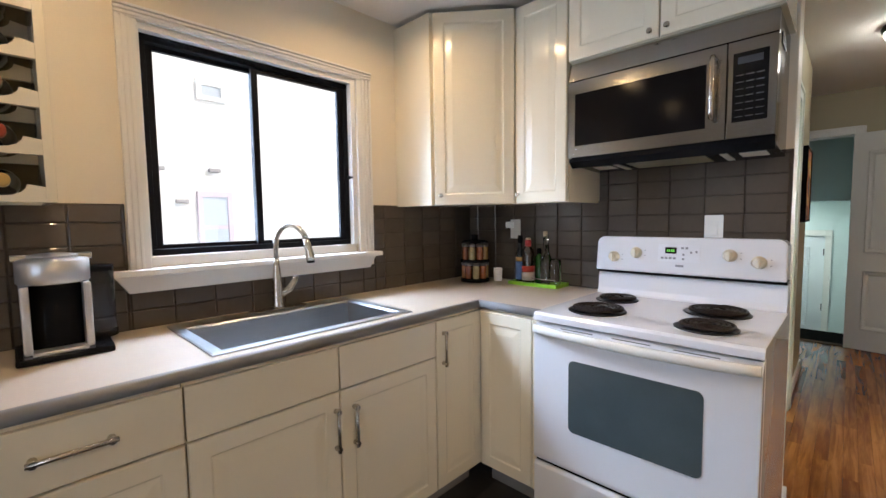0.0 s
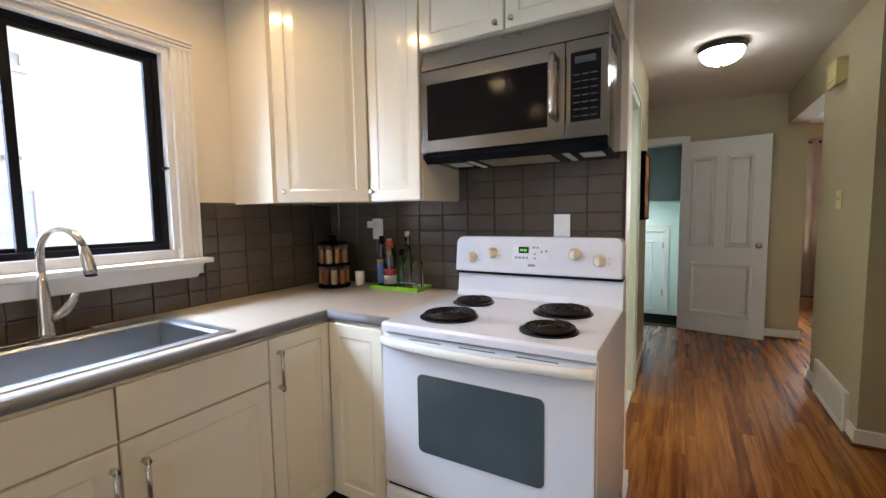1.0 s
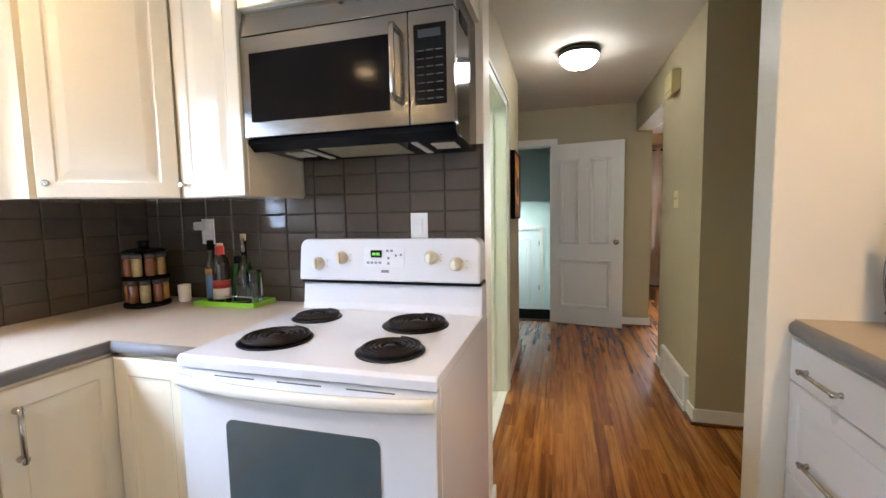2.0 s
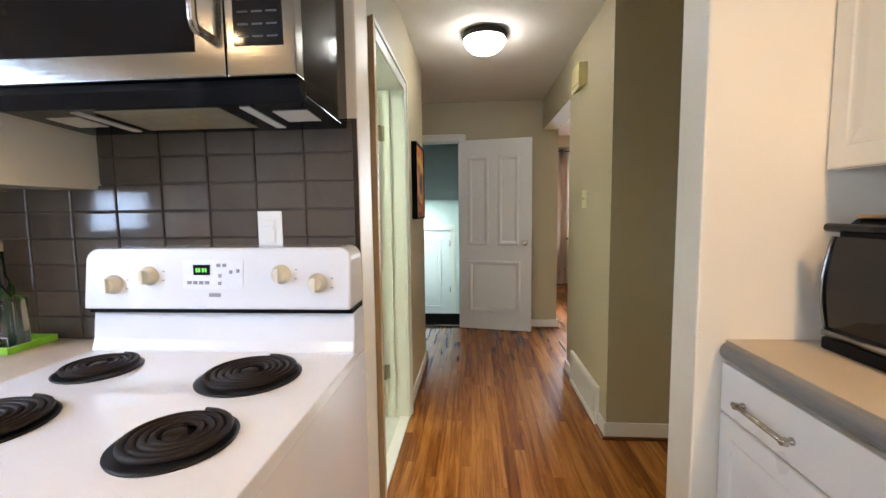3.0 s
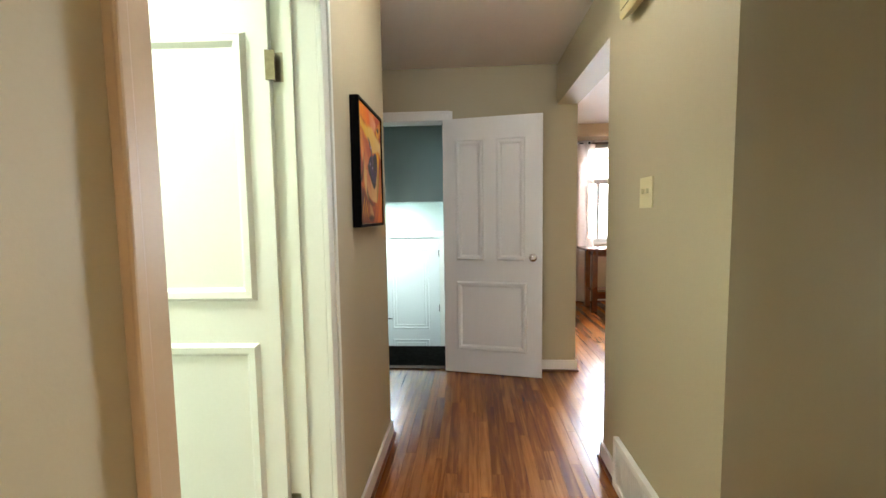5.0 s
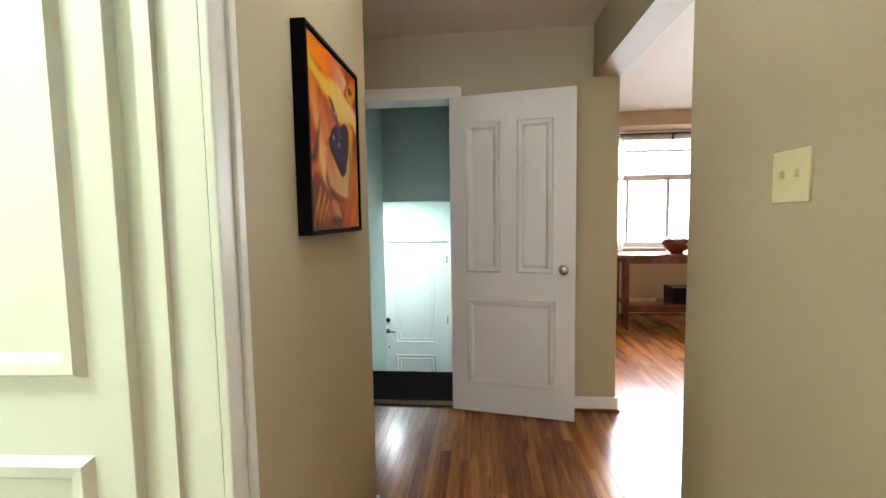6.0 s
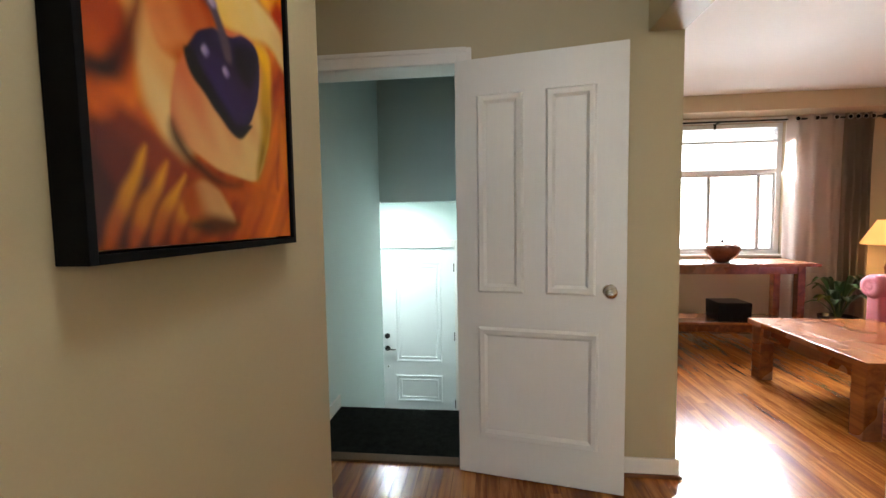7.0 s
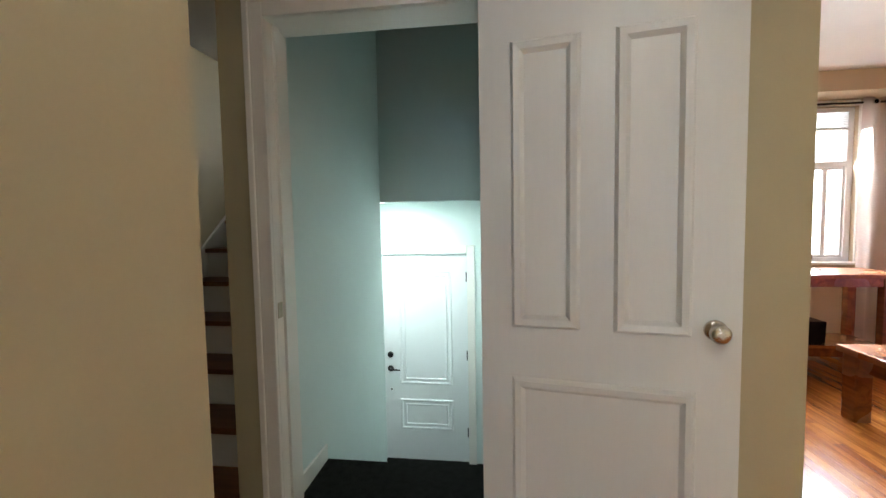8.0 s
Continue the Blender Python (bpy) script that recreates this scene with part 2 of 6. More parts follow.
def tube(path, radius, seg=10, bm=None, closed=False):
    bm = bm or bmesh.new()
    pts = [Vector(p) for p in path]
    n = len(pts)
    rings = []
    ref = None
    for i, p in enumerate(pts):
        d = (pts[(i + 1) % n] - pts[i - 1]) if closed else (pts[min(i + 1, n - 1)] - pts[max(i - 1, 0)])
        d.normalize()
        if ref is None:
            ref = Vector((0, 0, 1)) if abs(d.z) < 0.9 else Vector((1, 0, 0))
        a = d.cross(ref).normalized()
        b = a.cross(d).normalized()
        ref = b
        rad = radius[i] if isinstance(radius, (list, tuple)) else radius
        rings.append([bm.verts.new(p + rad * (math.cos(2 * math.pi * k / seg) * a + math.sin(2 * math.pi * k / seg) * b)) for k in range(seg)])
    pairs = list(zip(rings, rings[1:])) + ([(rings[-1], rings[0])] if closed else [])
    for a, b in pairs:
        for k in range(seg):
            f = bm.faces.new((a[k], a[(k + 1) % seg], b[(k + 1) % seg], b[k]))
            f.smooth = True
    if not closed:
        bm.faces.new(rings[0][::-1])
        bm.faces.new(rings[-1])
    bmesh.ops.recalc_face_normals(bm, faces=bm.faces)
    return bm


def mesh_of(name, bm, material, shift=(0, 0, 0)):
    bmesh.ops.translate(bm, vec=[-c for c in shift], verts=bm.verts)
    me = bpy.data.meshes.new(name)
    bm.to_mesh(me)
    bm.free()
    me.materials.append(material)
    return me


def thing(name, label, category, at=(0, 0, 0), rz=0.0, group="", local=False):
    """An Empty at a thing's base; its parts are given in world places, or in its own (local)."""
    ob = new(name)
    ob.empty_display_size = 0.05
    ob.matrix_world = pose(*at, 0, 0, rz)
    ORG[ob] = (0, 0, 0) if local else at
    return tagged(ob, label, category, group)


def part(name, bm, material, parent, label=""):
    org = ORG[parent]
    ob = new(name, mesh_of(name, bm, material, org))
    ob.parent = parent
    ORG[ob] = org
    return tagged(ob, label) if label else ob


def solid(name, bm, material, label, category, group="", kind="", base=None):
    """A thing of one mesh, its origin at the foot of it."""
    if base is None:
        lo = [min(v.co[i] for v in bm.verts) for i in range(3)]
        hi = [max(v.co[i] for v in bm.verts) for i in range(3)]
        base = ((lo[0] + hi[0]) / 2, (lo[1] + hi[1]) / 2, lo[2])
    ob = new(name, mesh_of(name, bm, material, base))
    ob.location = base
    ORG[ob] = base
    return tagged(ob, label, category, group, kind)


def setting(name, bm, material, label, category="wall"):
    ob = new(name, mesh_of(name, bm, material))
    ORG[ob] = (0, 0, 0)
    return tagged(ob, label, category, "", "structure")

# ---- large structure ----
XS, YW = 2.10, 1.87          # stove wall, window wall
XH = 2.245                   # far face of the kitchen's end wall
HK, HH, HL = 2.37, 2.45, 2.50  # ceilings: kitchen, hall, living room
YL, YR, XE, XT = 0.27, -0.89, 5.505, 5.665  # hall: its two walls and its end wall

setting("wall_kitchen_stove", bx(XS, XH, 0.178, 2.10, 0, HH, bev=0.006), M_kwall, "cream painted kitchen wall behind the range")
setting("wall_kitchen_window", boxes([(-2.6, 0.275, YW, 1.965, 0, HK), (1.195, XS, YW, 1.965, 0, HK), (0.275, 1.195, YW, 1.965, 0, 1.135), (0.275, 1.195, YW, 1.965, 2.022, HK),
                                       (-2.6, 0.18, 1.965, 2.10, 0, HK), (1.32, XS, 1.965, 2.10, 0, HK), (0.18, 1.32, 1.965, 2.10, 0, 1.08), (0.18, 1.32, 1.965, 2.10, 2.12, HK)]), M_kwall, "off-white painted kitchen wall with a window")
setting("wall_kitchen_end", bx(XS, XH, -1.62, -0.77, 0, HH, bev=0.006), M_kwall, "cream painted end wall beside the opening to the hall")
setting("wall_kitchen_side", bx(-2.6, XS, -1.62, -1.48, 0, HK), M_kwall, "cream painted kitchen wall")
setting("wall_kitchen_back", boxes([(-2.75, -2.6, -1.62, -1.0, 0, HK), (-2.75, -2.6, 0.45, 2.10, 0, HK), (-2.75, -2.6, -1.0, 0.45, 2.1, HK), (-2.75, -2.6, -1.0, 0.45, 0, 0.5)]), M_kwall, "cream painted kitchen wall with an added window opening")
setting("ceiling_kitchen", bx(-2.75, XH, -1.62, 2.10, HK, HK + 0.20), M_ceil, "white kitchen ceiling", "ceiling")
setting("subfloor", boxes([(-2.75, 5.56, -5.2, 2.15, -0.20, -0.022), (5.56, 8.6, -5.2, -0.12, -0.20, -0.022)]), M_grout, "dark subfloor under the boards", "floor")
# hall
setting("wall_hall_left", boxes([(XH, 2.673, YL, 0.40, 0, HH), (3.437, 4.43, YL, 0.40, 0, HH), (2.673, 3.437, YL, 0.40, 2.026, HH)]), M_hall, "tan painted hall wall with a bathroom doorway")
setting("wall_hall_right", boxes([(3.24, 4.25, -1.05, YR, 0, HL), (4.25, XE, -1.05, YR, 2.14, HL)]), M_hall, "tan painted hall wall with a wide opening")
setting("wall_recess", boxes([(3.24, 3.36, -1.50, -1.05, 0, HH), (XH, 3.36, -1.62, -1.50, 0, HH)]), M_hall, "tan painted recess off the hall")
setting("wall_hall_end", boxes([(XE, XT, 0.807, 0.98, 0, HH), (XE, XT, -1.05, -0.012, 0, HL), (XE, XT, -0.012, 0.807, 2.056, HH)]), M_hall, "tan painted end wall of the hall with a stair doorway")
setting("ceiling_hall", boxes([(XH, XT, -1.05, 2.15, HH, HH + 0.15), (XT, 8.6, 0.98, 2.15, HH, HH + 0.15)]), M_ceil, "white hall ceiling with a flush light", "ceiling")
setting("ceiling_recess", bx(XH, 3.36, -1.62, -1.05, HH, HH + 0.12), M_ceil, "white ceiling of the recess", "ceiling")
# stair alcove
setting("wall_alcove", boxes([(4.36, 4.43, 0.40, 2.02, 0, HH), (4.43, 8.0, 1.90, 2.02, 0, HH), (7.9, 8.0, 0.98, 1.90, 1.61, HH)]), M_hall, "tan painted walls round the staircase")
# stairwell going down to the side door
setting("wall_stairwell_left", bx(XT, 7.38, 0.90, 0.98, -1.3, 3.3), M_teal, "pale teal stairwell wall")
setting("wall_stairwell_right", bx(XT, 8.26, -0.22, -0.10, -1.3, 3.3), M_teal, "pale teal stairwell wall")
setting("wall_stairwell_drop", bx(7.38, 7.46, -0.10, 0.90, 1.46, 3.3), M_teal, "pale teal wall dropping over the lower stairs")
setting("wall_stairwell_over_door", bx(XT - 0.02, XT, -0.22, 0.98, HH + 0.15, 3.3), M_teal, "pale teal stairwell wall")
setting("wall_vestibule", boxes([(7.38, 8.26, 1.30, 1.38, -1.3, 1.6), (7.38, 7.44, 0.98, 1.30, -1.3, 1.6), (8.26, 8.36, -0.22, 0.262, -1.3, 1.6), (8.26, 8.36, 1.145, 1.38, -1.3, 1.6), (8.26, 8.36, 0.262, 1.145, 0.965, 1.6)]), M_teal, "pale teal walls round the side door")
setting("ceiling_vestibule", bx(7.46, 8.36, -0.22, 1.38, 1.52, 1.6), M_teal, "pale teal low ceiling over the side door", "ceiling")
setting("ceiling_stairwell", bx(XT - 0.02, 7.46, -0.22, 0.98, 3.3, 3.4), M_teal, "pale teal stairwell ceiling", "ceiling")
setting("floor_vestibule", bx(7.2, 8.36, -0.22, 1.38, -1.36, -1.235), M_carpet, "dark carpet by the side door", "floor")
# bathroom
setting("wall_bathroom", boxes([(XH, 2.27, 0.40, 2.1, 0, HH), (2.27, 4.36, 2.02, 2.1, 0, HH), (4.30, 4.36, 0.40, 2.02, 0, HH), (2.27, 2.673, 0.40, 0.42, 0, HH), (3.437, 4.30, 0.40, 0.42, 0, HH)]), M_bath, "pale green-white bathroom walls")
setting("floor_bathroom", bx(2.27, 4.30, 0.30, 2.02, -0.02, 0.004), mat("bath_tile", (0.6, 0.6, 0.56), 0.3), "pale tiled bathroom floor", "floor")
# living room
setting("wall_living_window", boxes([(8.3, 8.45, -1.86, -0.22, 0, HL), (8.3, 8.45, -5.2, -3.28, 0, HL), (8.3, 8.45, -3.28, -1.86, 0, 0.86), (8.3, 8.45, -3.28, -1.86, 2.27, HL)]), M_liv, "tan painted living room wall with a window")
setting("wall_living_back", bx(2.3, 8.45, -5.3, -5.2, 0, HL), M_liv, "tan painted living room wall")
setting("wall_living_side", bx(2.9, 3.0, -5.2, -1.62, 0, HL), M_liv, "tan painted living room wall")
setting("wall_living_stair", bx(XT, 8.3, -0.34, -0.22, 0, HL), M_liv, "tan painted living room wall")
setting("ceiling_living", bx(2.9, 8.45, -5.3, -1.05, HL, HL + 0.12), M_ceil, "white living room ceiling", "ceiling")
setting("ceiling_living_edge", bx(XT, 8.45, -1.05, -0.22, HL - 0.052, HL - 0.004), M_ceil, "white living room ceiling", "ceiling")
setting("bulkhead", bx(8.0, 8.3, -5.2, -0.34, 2.33, HL), M_liv, "tan bulkhead over the living room window", "trim")


def base_run(name, rows, label="white painted baseboard with a worn wooden shoe", h=0.095):
    """Baseboards: each row is a stretch with its face's direction."""
    ob = setting(name, boxes([(x0, x1, y0, y1, 0.0, h) for x0, x1, y0, y1 in rows], bev=0.004), M_trim, label, "baseboard")
    bm = bmesh.new()
    for x0, x1, y0, y1 in rows:
        g = 0.012
        box(bm, x0 - g, x1 + g, y0 - g, y1 + g, 0.0, 0.018, bev=0.005)
    part("shoe_moulding", bm, M_tread, ob, "worn brown wooden shoe moulding")


base_run("baseboard_hall_left", [(3.497, 4.442, YL - 0.014, YL), (4.43, 4.444, YL, 0.40)])
base_run("baseboard_hall_right", [(4.035, 4.262, YR, YR + 0.014), (3.226, 3.36, YR, YR + 0.014), (3.226, 3.24, -1.50, YR)])
base_run("baseboard_hall_end", [(XE - 0.014, XE, -1.064, -0.09), (XE, XT, -1.064, -1.05)])
base_run("baseboard_kitchen", [(XS - 0.012, XH, 0.164, 0.178)])
base_run("baseboard_living", [(8.286, 8.3, -5.2, -0.34), (XT, 8.286, -0.354, -0.34)])

# floors of boards come last in the file; the kitchen's is dark tile
ktile = bmesh.new()
box(ktile, -0.2985, 0.2985, -0.1485, 0.1485, -0.02, 0.0, bev=0.0)
ktile_me = mesh_of("kitchen_tile", ktile, M_dark)
kfloor = setting("floor_kitchen", bx(-2.6, XS, -1.48, YW, -0.03, -0.006), M_grout, "dark slate-coloured tiled kitchen floor", "floor")
for i in range(8):
    for j in range(12):
        if -1.33 + 0.3 * j < YW - 0.1:
            t_ob = new("tile", ktile_me)
            t_ob.location = (-2.3 + 0.6 * i, -1.33 + 0.3 * j, 0)
            t_ob.parent = kfloor


# ---- doors and casings ----
def casing(bm, axis, at, face, lo, hi, top, w=0.07, d=0.018, first=True):
    """Casing round a doorway: two legs and a head, each with a raised outer band. axis: along which the wall runs."""
    def piece(a0, a1, z0, z1, dd):
        f0, f1 = sorted((at, at + face * dd))
        if axis == "x":
            box(bm, a0, a1, f0, f1, z0, z1, bev=0.004)
        else:
            box(bm, f0, f1, a0, a1, z0, z1, bev=0.004)
    if first:
        piece(lo - w, lo, 0, top + w, d)
        piece(lo - w - 0.004, lo - w + 0.018, 0, top + w, d + 0.008)
    piece(hi, hi + w, 0, top + w, d)
    piece(lo, hi, top, top + w, d)
    piece(hi + w - 0.018, hi + w + 0.004, 0, top + w, d + 0.008)
    piece(lo - w + 0.018, hi + w - 0.018, top + w - 0.018, top + w + 0.004, d + 0.008)
    return bm


def moulding(bm, u0, u1, z0, z1, y, out, w=0.044, d=0.017):
    """A mitred frame moulding on a door's face (face in the plane y, in local u along x)."""
    prof = ((0.0, 0.0), (w * 0.25, d), (w * 0.7, d * 0.85), (w, 0.0))
    loops = []
    for inset, h in prof:
        yy = y + out * h
        loops.append([bm.verts.new(p) for p in ((u0 + inset, yy, z0 + inset), (u1 - inset, yy, z0 + inset), (u1 - inset, yy, z1 - inset), (u0 + inset, yy, z1 - inset))])
    for a, b in zip(loops, loops[1:]):
        for i in range(4):
            bm.faces.new((a[i], a[(i + 1) % 4], b[(i + 1) % 4], b[i]))
    for i in range(4):
        bm.faces.new((loops[-1][i], loops[-1][(i + 1) % 4], loops[0][(i + 1) % 4], loops[0][i]))
    bmesh.ops.recalc_face_normals(bm, faces=bm.faces)
    return bm


def knob_bm(u, z, y, out, r=0.028):
    prof = [(0.030, 0), (0.031, 0.004), (0.026, 0.008), (0.011, 0.012), (0.010, 0.030), (0.020, 0.036), (r, 0.046), (r, 0.056), (r * 0.8, 0.066), (r * 0.3, 0.069)]
    return lathe([(a, out * b) for a, b in prof], u, y, z, 24, "y")


def panel_door(name, label, w, h, at, rz, material, panels, knob_u, faces=(1,)):
    """A painted door leaf, hinged at its origin and running along local x, with applied panel mouldings."""
    d = thing(name, label, "door", at, rz, local=True)
    d["kind"] = "structure"
    part("leaf", bx(0, w, -0.035, 0, 0.008, h, bev=0.002), material, d)
    for out in faces:
        y = 0.0 if out > 0 else -0.035
        for u0, u1, z0, z1 in panels:
            part("panel_moulding", moulding(bmesh.new(), u0, u1, z0, z1, y, out), material, d)
        if knob_u:
            part("door_knob", knob_bm(knob_u, 0.955, y, out), M_nickel, d, "round satin nickel knob")
    return d


PAN = lambda w: [(0.10, 0.30, 0.93, 1.86), (w - 0.31, w - 0.10, 0.93, 1.86), (0.10, w - 0.10, 0.22, 0.80)]
d1 = panel_door("door_1", "white painted panel door swung open against the hall wall", 0.775, 2.04, (5.497, 0.004, 0), -100.4, M_door,
                [(0.105, 0.325, 0.93, 1.87), (0.425, 0.645, 0.93, 1.87), (0.105, 0.66, 0.20, 0.76)], 0.705, (-1, 1))
part("latch_plate", bx(0.774, 0.777, -0.03, -0.006, 0.90, 1.01), M_nickel, d1, "small brass latch plate")
for hz in (0.25, 1.05, 1.80):
    part("hinge", bx(0.001, 0.032, 0.0002, 0.003, hz - 0.045, hz + 0.045), M_door, d1, "painted-over hinge leaf")
setting("door_frame_stair", casing(boxes([(XE, XT, -0.012, 0.005, 0, 2.04), (XE, XT, 0.79, 0.807, 0, 2.04), (XE, XT, -0.012, 0.807, 2.04, 2.056), (XE + 0.05, XE + 0.085, 0.778, 0.79, 0, 2.04)]), "y", XE, -1, 0.005, 0.79, 2.04), M_trim, "white painted door casing", "trim")
solid("strike_plate", bx(5.515, 5.548, 0.7875, 0.7905, 0.93, 0.99, bev=0.001), M_brass, "worn brass strike plate in the door frame", "strike plate")
setting("threshold_stair", bx(XE - 0.005, XE + 0.065, 0.005, 0.79, -0.004, 0.012, bev=0.004), mat("threshold_brown", (0.10, 0.055, 0.022), 0.65, var=0.3, spec=0.2), "worn wooden threshold strip", "trim")

d2 = panel_door("door_2", "pale painted panel door standing open into the bathroom", 0.70, 2.0, (3.395, 0.415, 0), 92.5, M_bdoor,
                [(0.07, 0.60, 1.02, 1.86), (0.07, 0.60, 0.20, 0.88)], 0.64, (1, -1))
for hz in (0.30, 1.76):
    part("hinge", bx(-0.020, 0.010, 0.0, 0.005, hz - 0.045, hz + 0.045), mat("aged_brass", (0.20, 0.17, 0.10), 0.4, 0.8, var=0.35, scale=30), d2, "brass butt hinge")
setting("door_frame_bath", casing(boxes([(2.673, 2.69, YL, 0.42, 0, 2.01), (3.42, 3.437, YL, 0.42, 0, 2.01), (2.673, 3.437, YL, 0.42, 2.01, 2.026), (3.408, 3.42, 0.345, 0.375, 0, 2.01), (2.69, 2.702, 0.345, 0.375, 0, 2.01)]), "x", YL, -1, 2.69, 3.42, 2.01, 0.066, first=False), mat("bath_trim", (0.74, 0.76, 0.68), 0.38, var=0.03), "pale painted bathroom door casing", "trim")
for hz in (0.30, 1.76):
    solid("hinge_leaf", boxes([(3.4165, 3.4195, 0.375, 0.412, hz - 0.045, hz + 0.045)] + [(3.415, 3.4165, 0.39 + 0.004 * (i % 2), 0.396 + 0.004 * (i % 2), hz - 0.03 + 0.025 * i, hz - 0.024 + 0.025 * i) for i in range(3)]), M_brass, "brass hinge leaf screwed to the bathroom jamb", "hinge")
# This leg is browner than the rest of the casing.
setting("door_casing_bath", boxes([(2.624, 2.69, YL - 0.018, YL, 0, 2.076), (2.620, 2.642, YL - 0.026, YL - 0.016, 0, 2.08)], bev=0.004), mat("tan_trim", (0.50, 0.36, 0.21), 0.4, var=0.05), "tan casing leg beside the bathroom door", "trim")
setting("threshold_bath", bx(2.69, 3.42, YL - 0.01, 0.32, -0.004, 0.012, bev=0.003), M_trim, "white threshold of the bathroom", "trim")

setting("trim_recess", boxes([(2.965, 3.035, -1.4998, -1.480, 0, 2.10), (3.017, 3.039, -1.482, -1.472, 0, 2.10), (2.30, 2.965, -1.4998, -1.480, 2.03, 2.10)], bev=0.003), M_trim, "white painted casing in the recess off the hall", "trim")

# side door at the foot of the stairs
sd = thing("door_3", "white two-panel steel side door with black hardware", "door", (8.28, 0.262, -1.232), 90, local=True)
sd["kind"] = "structure"
part("leaf", bx(0, 0.883, -0.04, 0.0, 0, 2.195, bev=0.002), mat("steel_door_paint", (0.74, 0.77, 0.78), 0.4, var=0.02), sd)
for u0, u1, z0, z1 in ((0.16, 0.72, 0.82, 2.03), (0.16, 0.72, 0.33, 0.66)):
    bmm = moulding(bmesh.new(), u0, u1, z0, z1, 0.0, 1, 0.03, 0.008)
    moulding(bmm, u0 + 0.05, u1 - 0.05, z0 + 0.05, z1 - 0.05, 0.0, 1, 0.02, 0.006)
    part("panel_moulding", bmm, MATS["steel_door_paint"], sd)
part("deadbolt", lathe([(0.032, 0), (0.032, 0.012), (0.02, 0.022)], 0.82, 0, 1.135, 20, "y"), M_blackm, sd, "round black deadbolt")
lever = lathe([(0.032, 0), (0.032, 0.010), (0.012, 0.014), (0.012, 0.05)], 0.82, 0, 0.985, 20, "y")
tube([(0.82, 0.045, 0.985), (0.77, 0.047, 0.983), (0.71, 0.045, 0.98)], [0.011, 0.009, 0.007], 10, lever)
part("lever_handle", lever, M_blackm, sd, "black lever handle")
part("chain_stud", lathe([(0.010, 0), (0.010, 0.01), (0.004, 0.014)], 0.815, 0, 0.76, 12, "y"), M_blackm, sd)
for hz in (0.32, 1.14, 1.96):
    part("hinge", bx(-0.006, 0.012, -0.002, 0.010, hz - 0.05, hz + 0.05), M_blackm, sd, "black hinge")
setting("door_frame_side", boxes([(8.24, 8.262, 0.180, 0.258, -1.235, 1.055), (8.24, 8.262, 1.150, 1.23, -1.235, 1.055), (8.24, 8.262, 0.258, 1.150, 0.970, 1.055)], bev=0.004), M_trim, "white casing round the side door", "trim")

# ---- hall lamp, added bathroom lamp and stair lamps ----
cl = thing("ceiling_light", "flush ceiling light, frosted glass bowl in a dark bronze ring", "ceiling light", (3.775, -0.229, HH))
part("ring", lathe([(0.10, 0.0), (0.142, -0.001), (0.150, -0.014), (0.146, -0.034), (0.136, -0.042), (0.10, -0.038)], 3.775, -0.229, HH, 40), mat("bronze", (0.03, 0.025, 0.022), 0.35, 0.6), cl, "dark bronze ring")
bowl = part("shade", lathe([(0.135, -0.036), (0.134, -0.056), (0.120, -0.084), (0.090, -0.110), (0.050, -0.126), (0.012, -0.131)], 3.775, -0.229, HH, 40), glow("lit_glass", (1.0, 0.99, 0.96), 48.0), cl, "lit frosted glass bowl")
part("finial", lathe([(0.010, -0.129), (0.012, -0.136), (0.006, -0.146), (0.002, -0.148)], 3.775, -0.229, HH, 16), M_nickel, cl)
# Fixture is unseen; added to give the bright bathroom its light.
bl = thing("added_bath_light", "round white lit bathroom ceiling light, unseen and added", "ceiling light", (2.85, 1.2, HH))
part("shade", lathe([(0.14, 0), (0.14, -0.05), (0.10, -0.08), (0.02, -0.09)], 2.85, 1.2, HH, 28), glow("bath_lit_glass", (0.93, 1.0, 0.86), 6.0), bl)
area("added_bath_lamp", (2.85, 1.2, HH - 0.11), (2.85, 1.2, 0), 0.3, 0.3, 34, (0.93, 1.0, 0.84), "DISK")
setting("ceiling_bathroom", bx(XH, 4.36, 0.40, 2.1, HH - 0.004, HH - 0.001), M_bath, "pale bathroom ceiling", "ceiling")
sl = thing("vestibule_light", "small white lit ceiling light by the side door", "ceiling light", (7.62, 0.97, 1.52))
part("shade", lathe([(0.10, 0), (0.10, -0.03), (0.07, -0.05), (0.01, -0.055)], 7.62, 0.97, 1.52, 24), glow("vestibule_lit_glass", (0.9, 1.0, 1.0), 8.0), sl)
area("vestibule_lamp", (7.62, 0.97, 1.45), (7.62, 0.97, 0), 0.24, 0.24, 30, (0.90, 1.0, 0.99), "DISK")
for lx, ly in ((1.10, 1.38), (0.05, 1.30), (-1.0, 1.30), (1.15, -1.0), (0.05, -1.0)):
    dl = thing("downlight", "round lit recessed ceiling downlight with white trim", "downlight", (lx, ly, HK), group="kitchen downlights")
    part("trim_ring", lathe([(0.065, 0.0), (0.085, -0.001), (0.083, -0.006), (0.062, -0.006)], lx, ly, HK, 28), M_whitep, dl)
    part("lens", lathe([(0.058, -0.001), (0.058, -0.003)], lx, ly, HK, 28), glow("downlight_lens", (1.0, 0.80, 0.55), 7.0), dl)

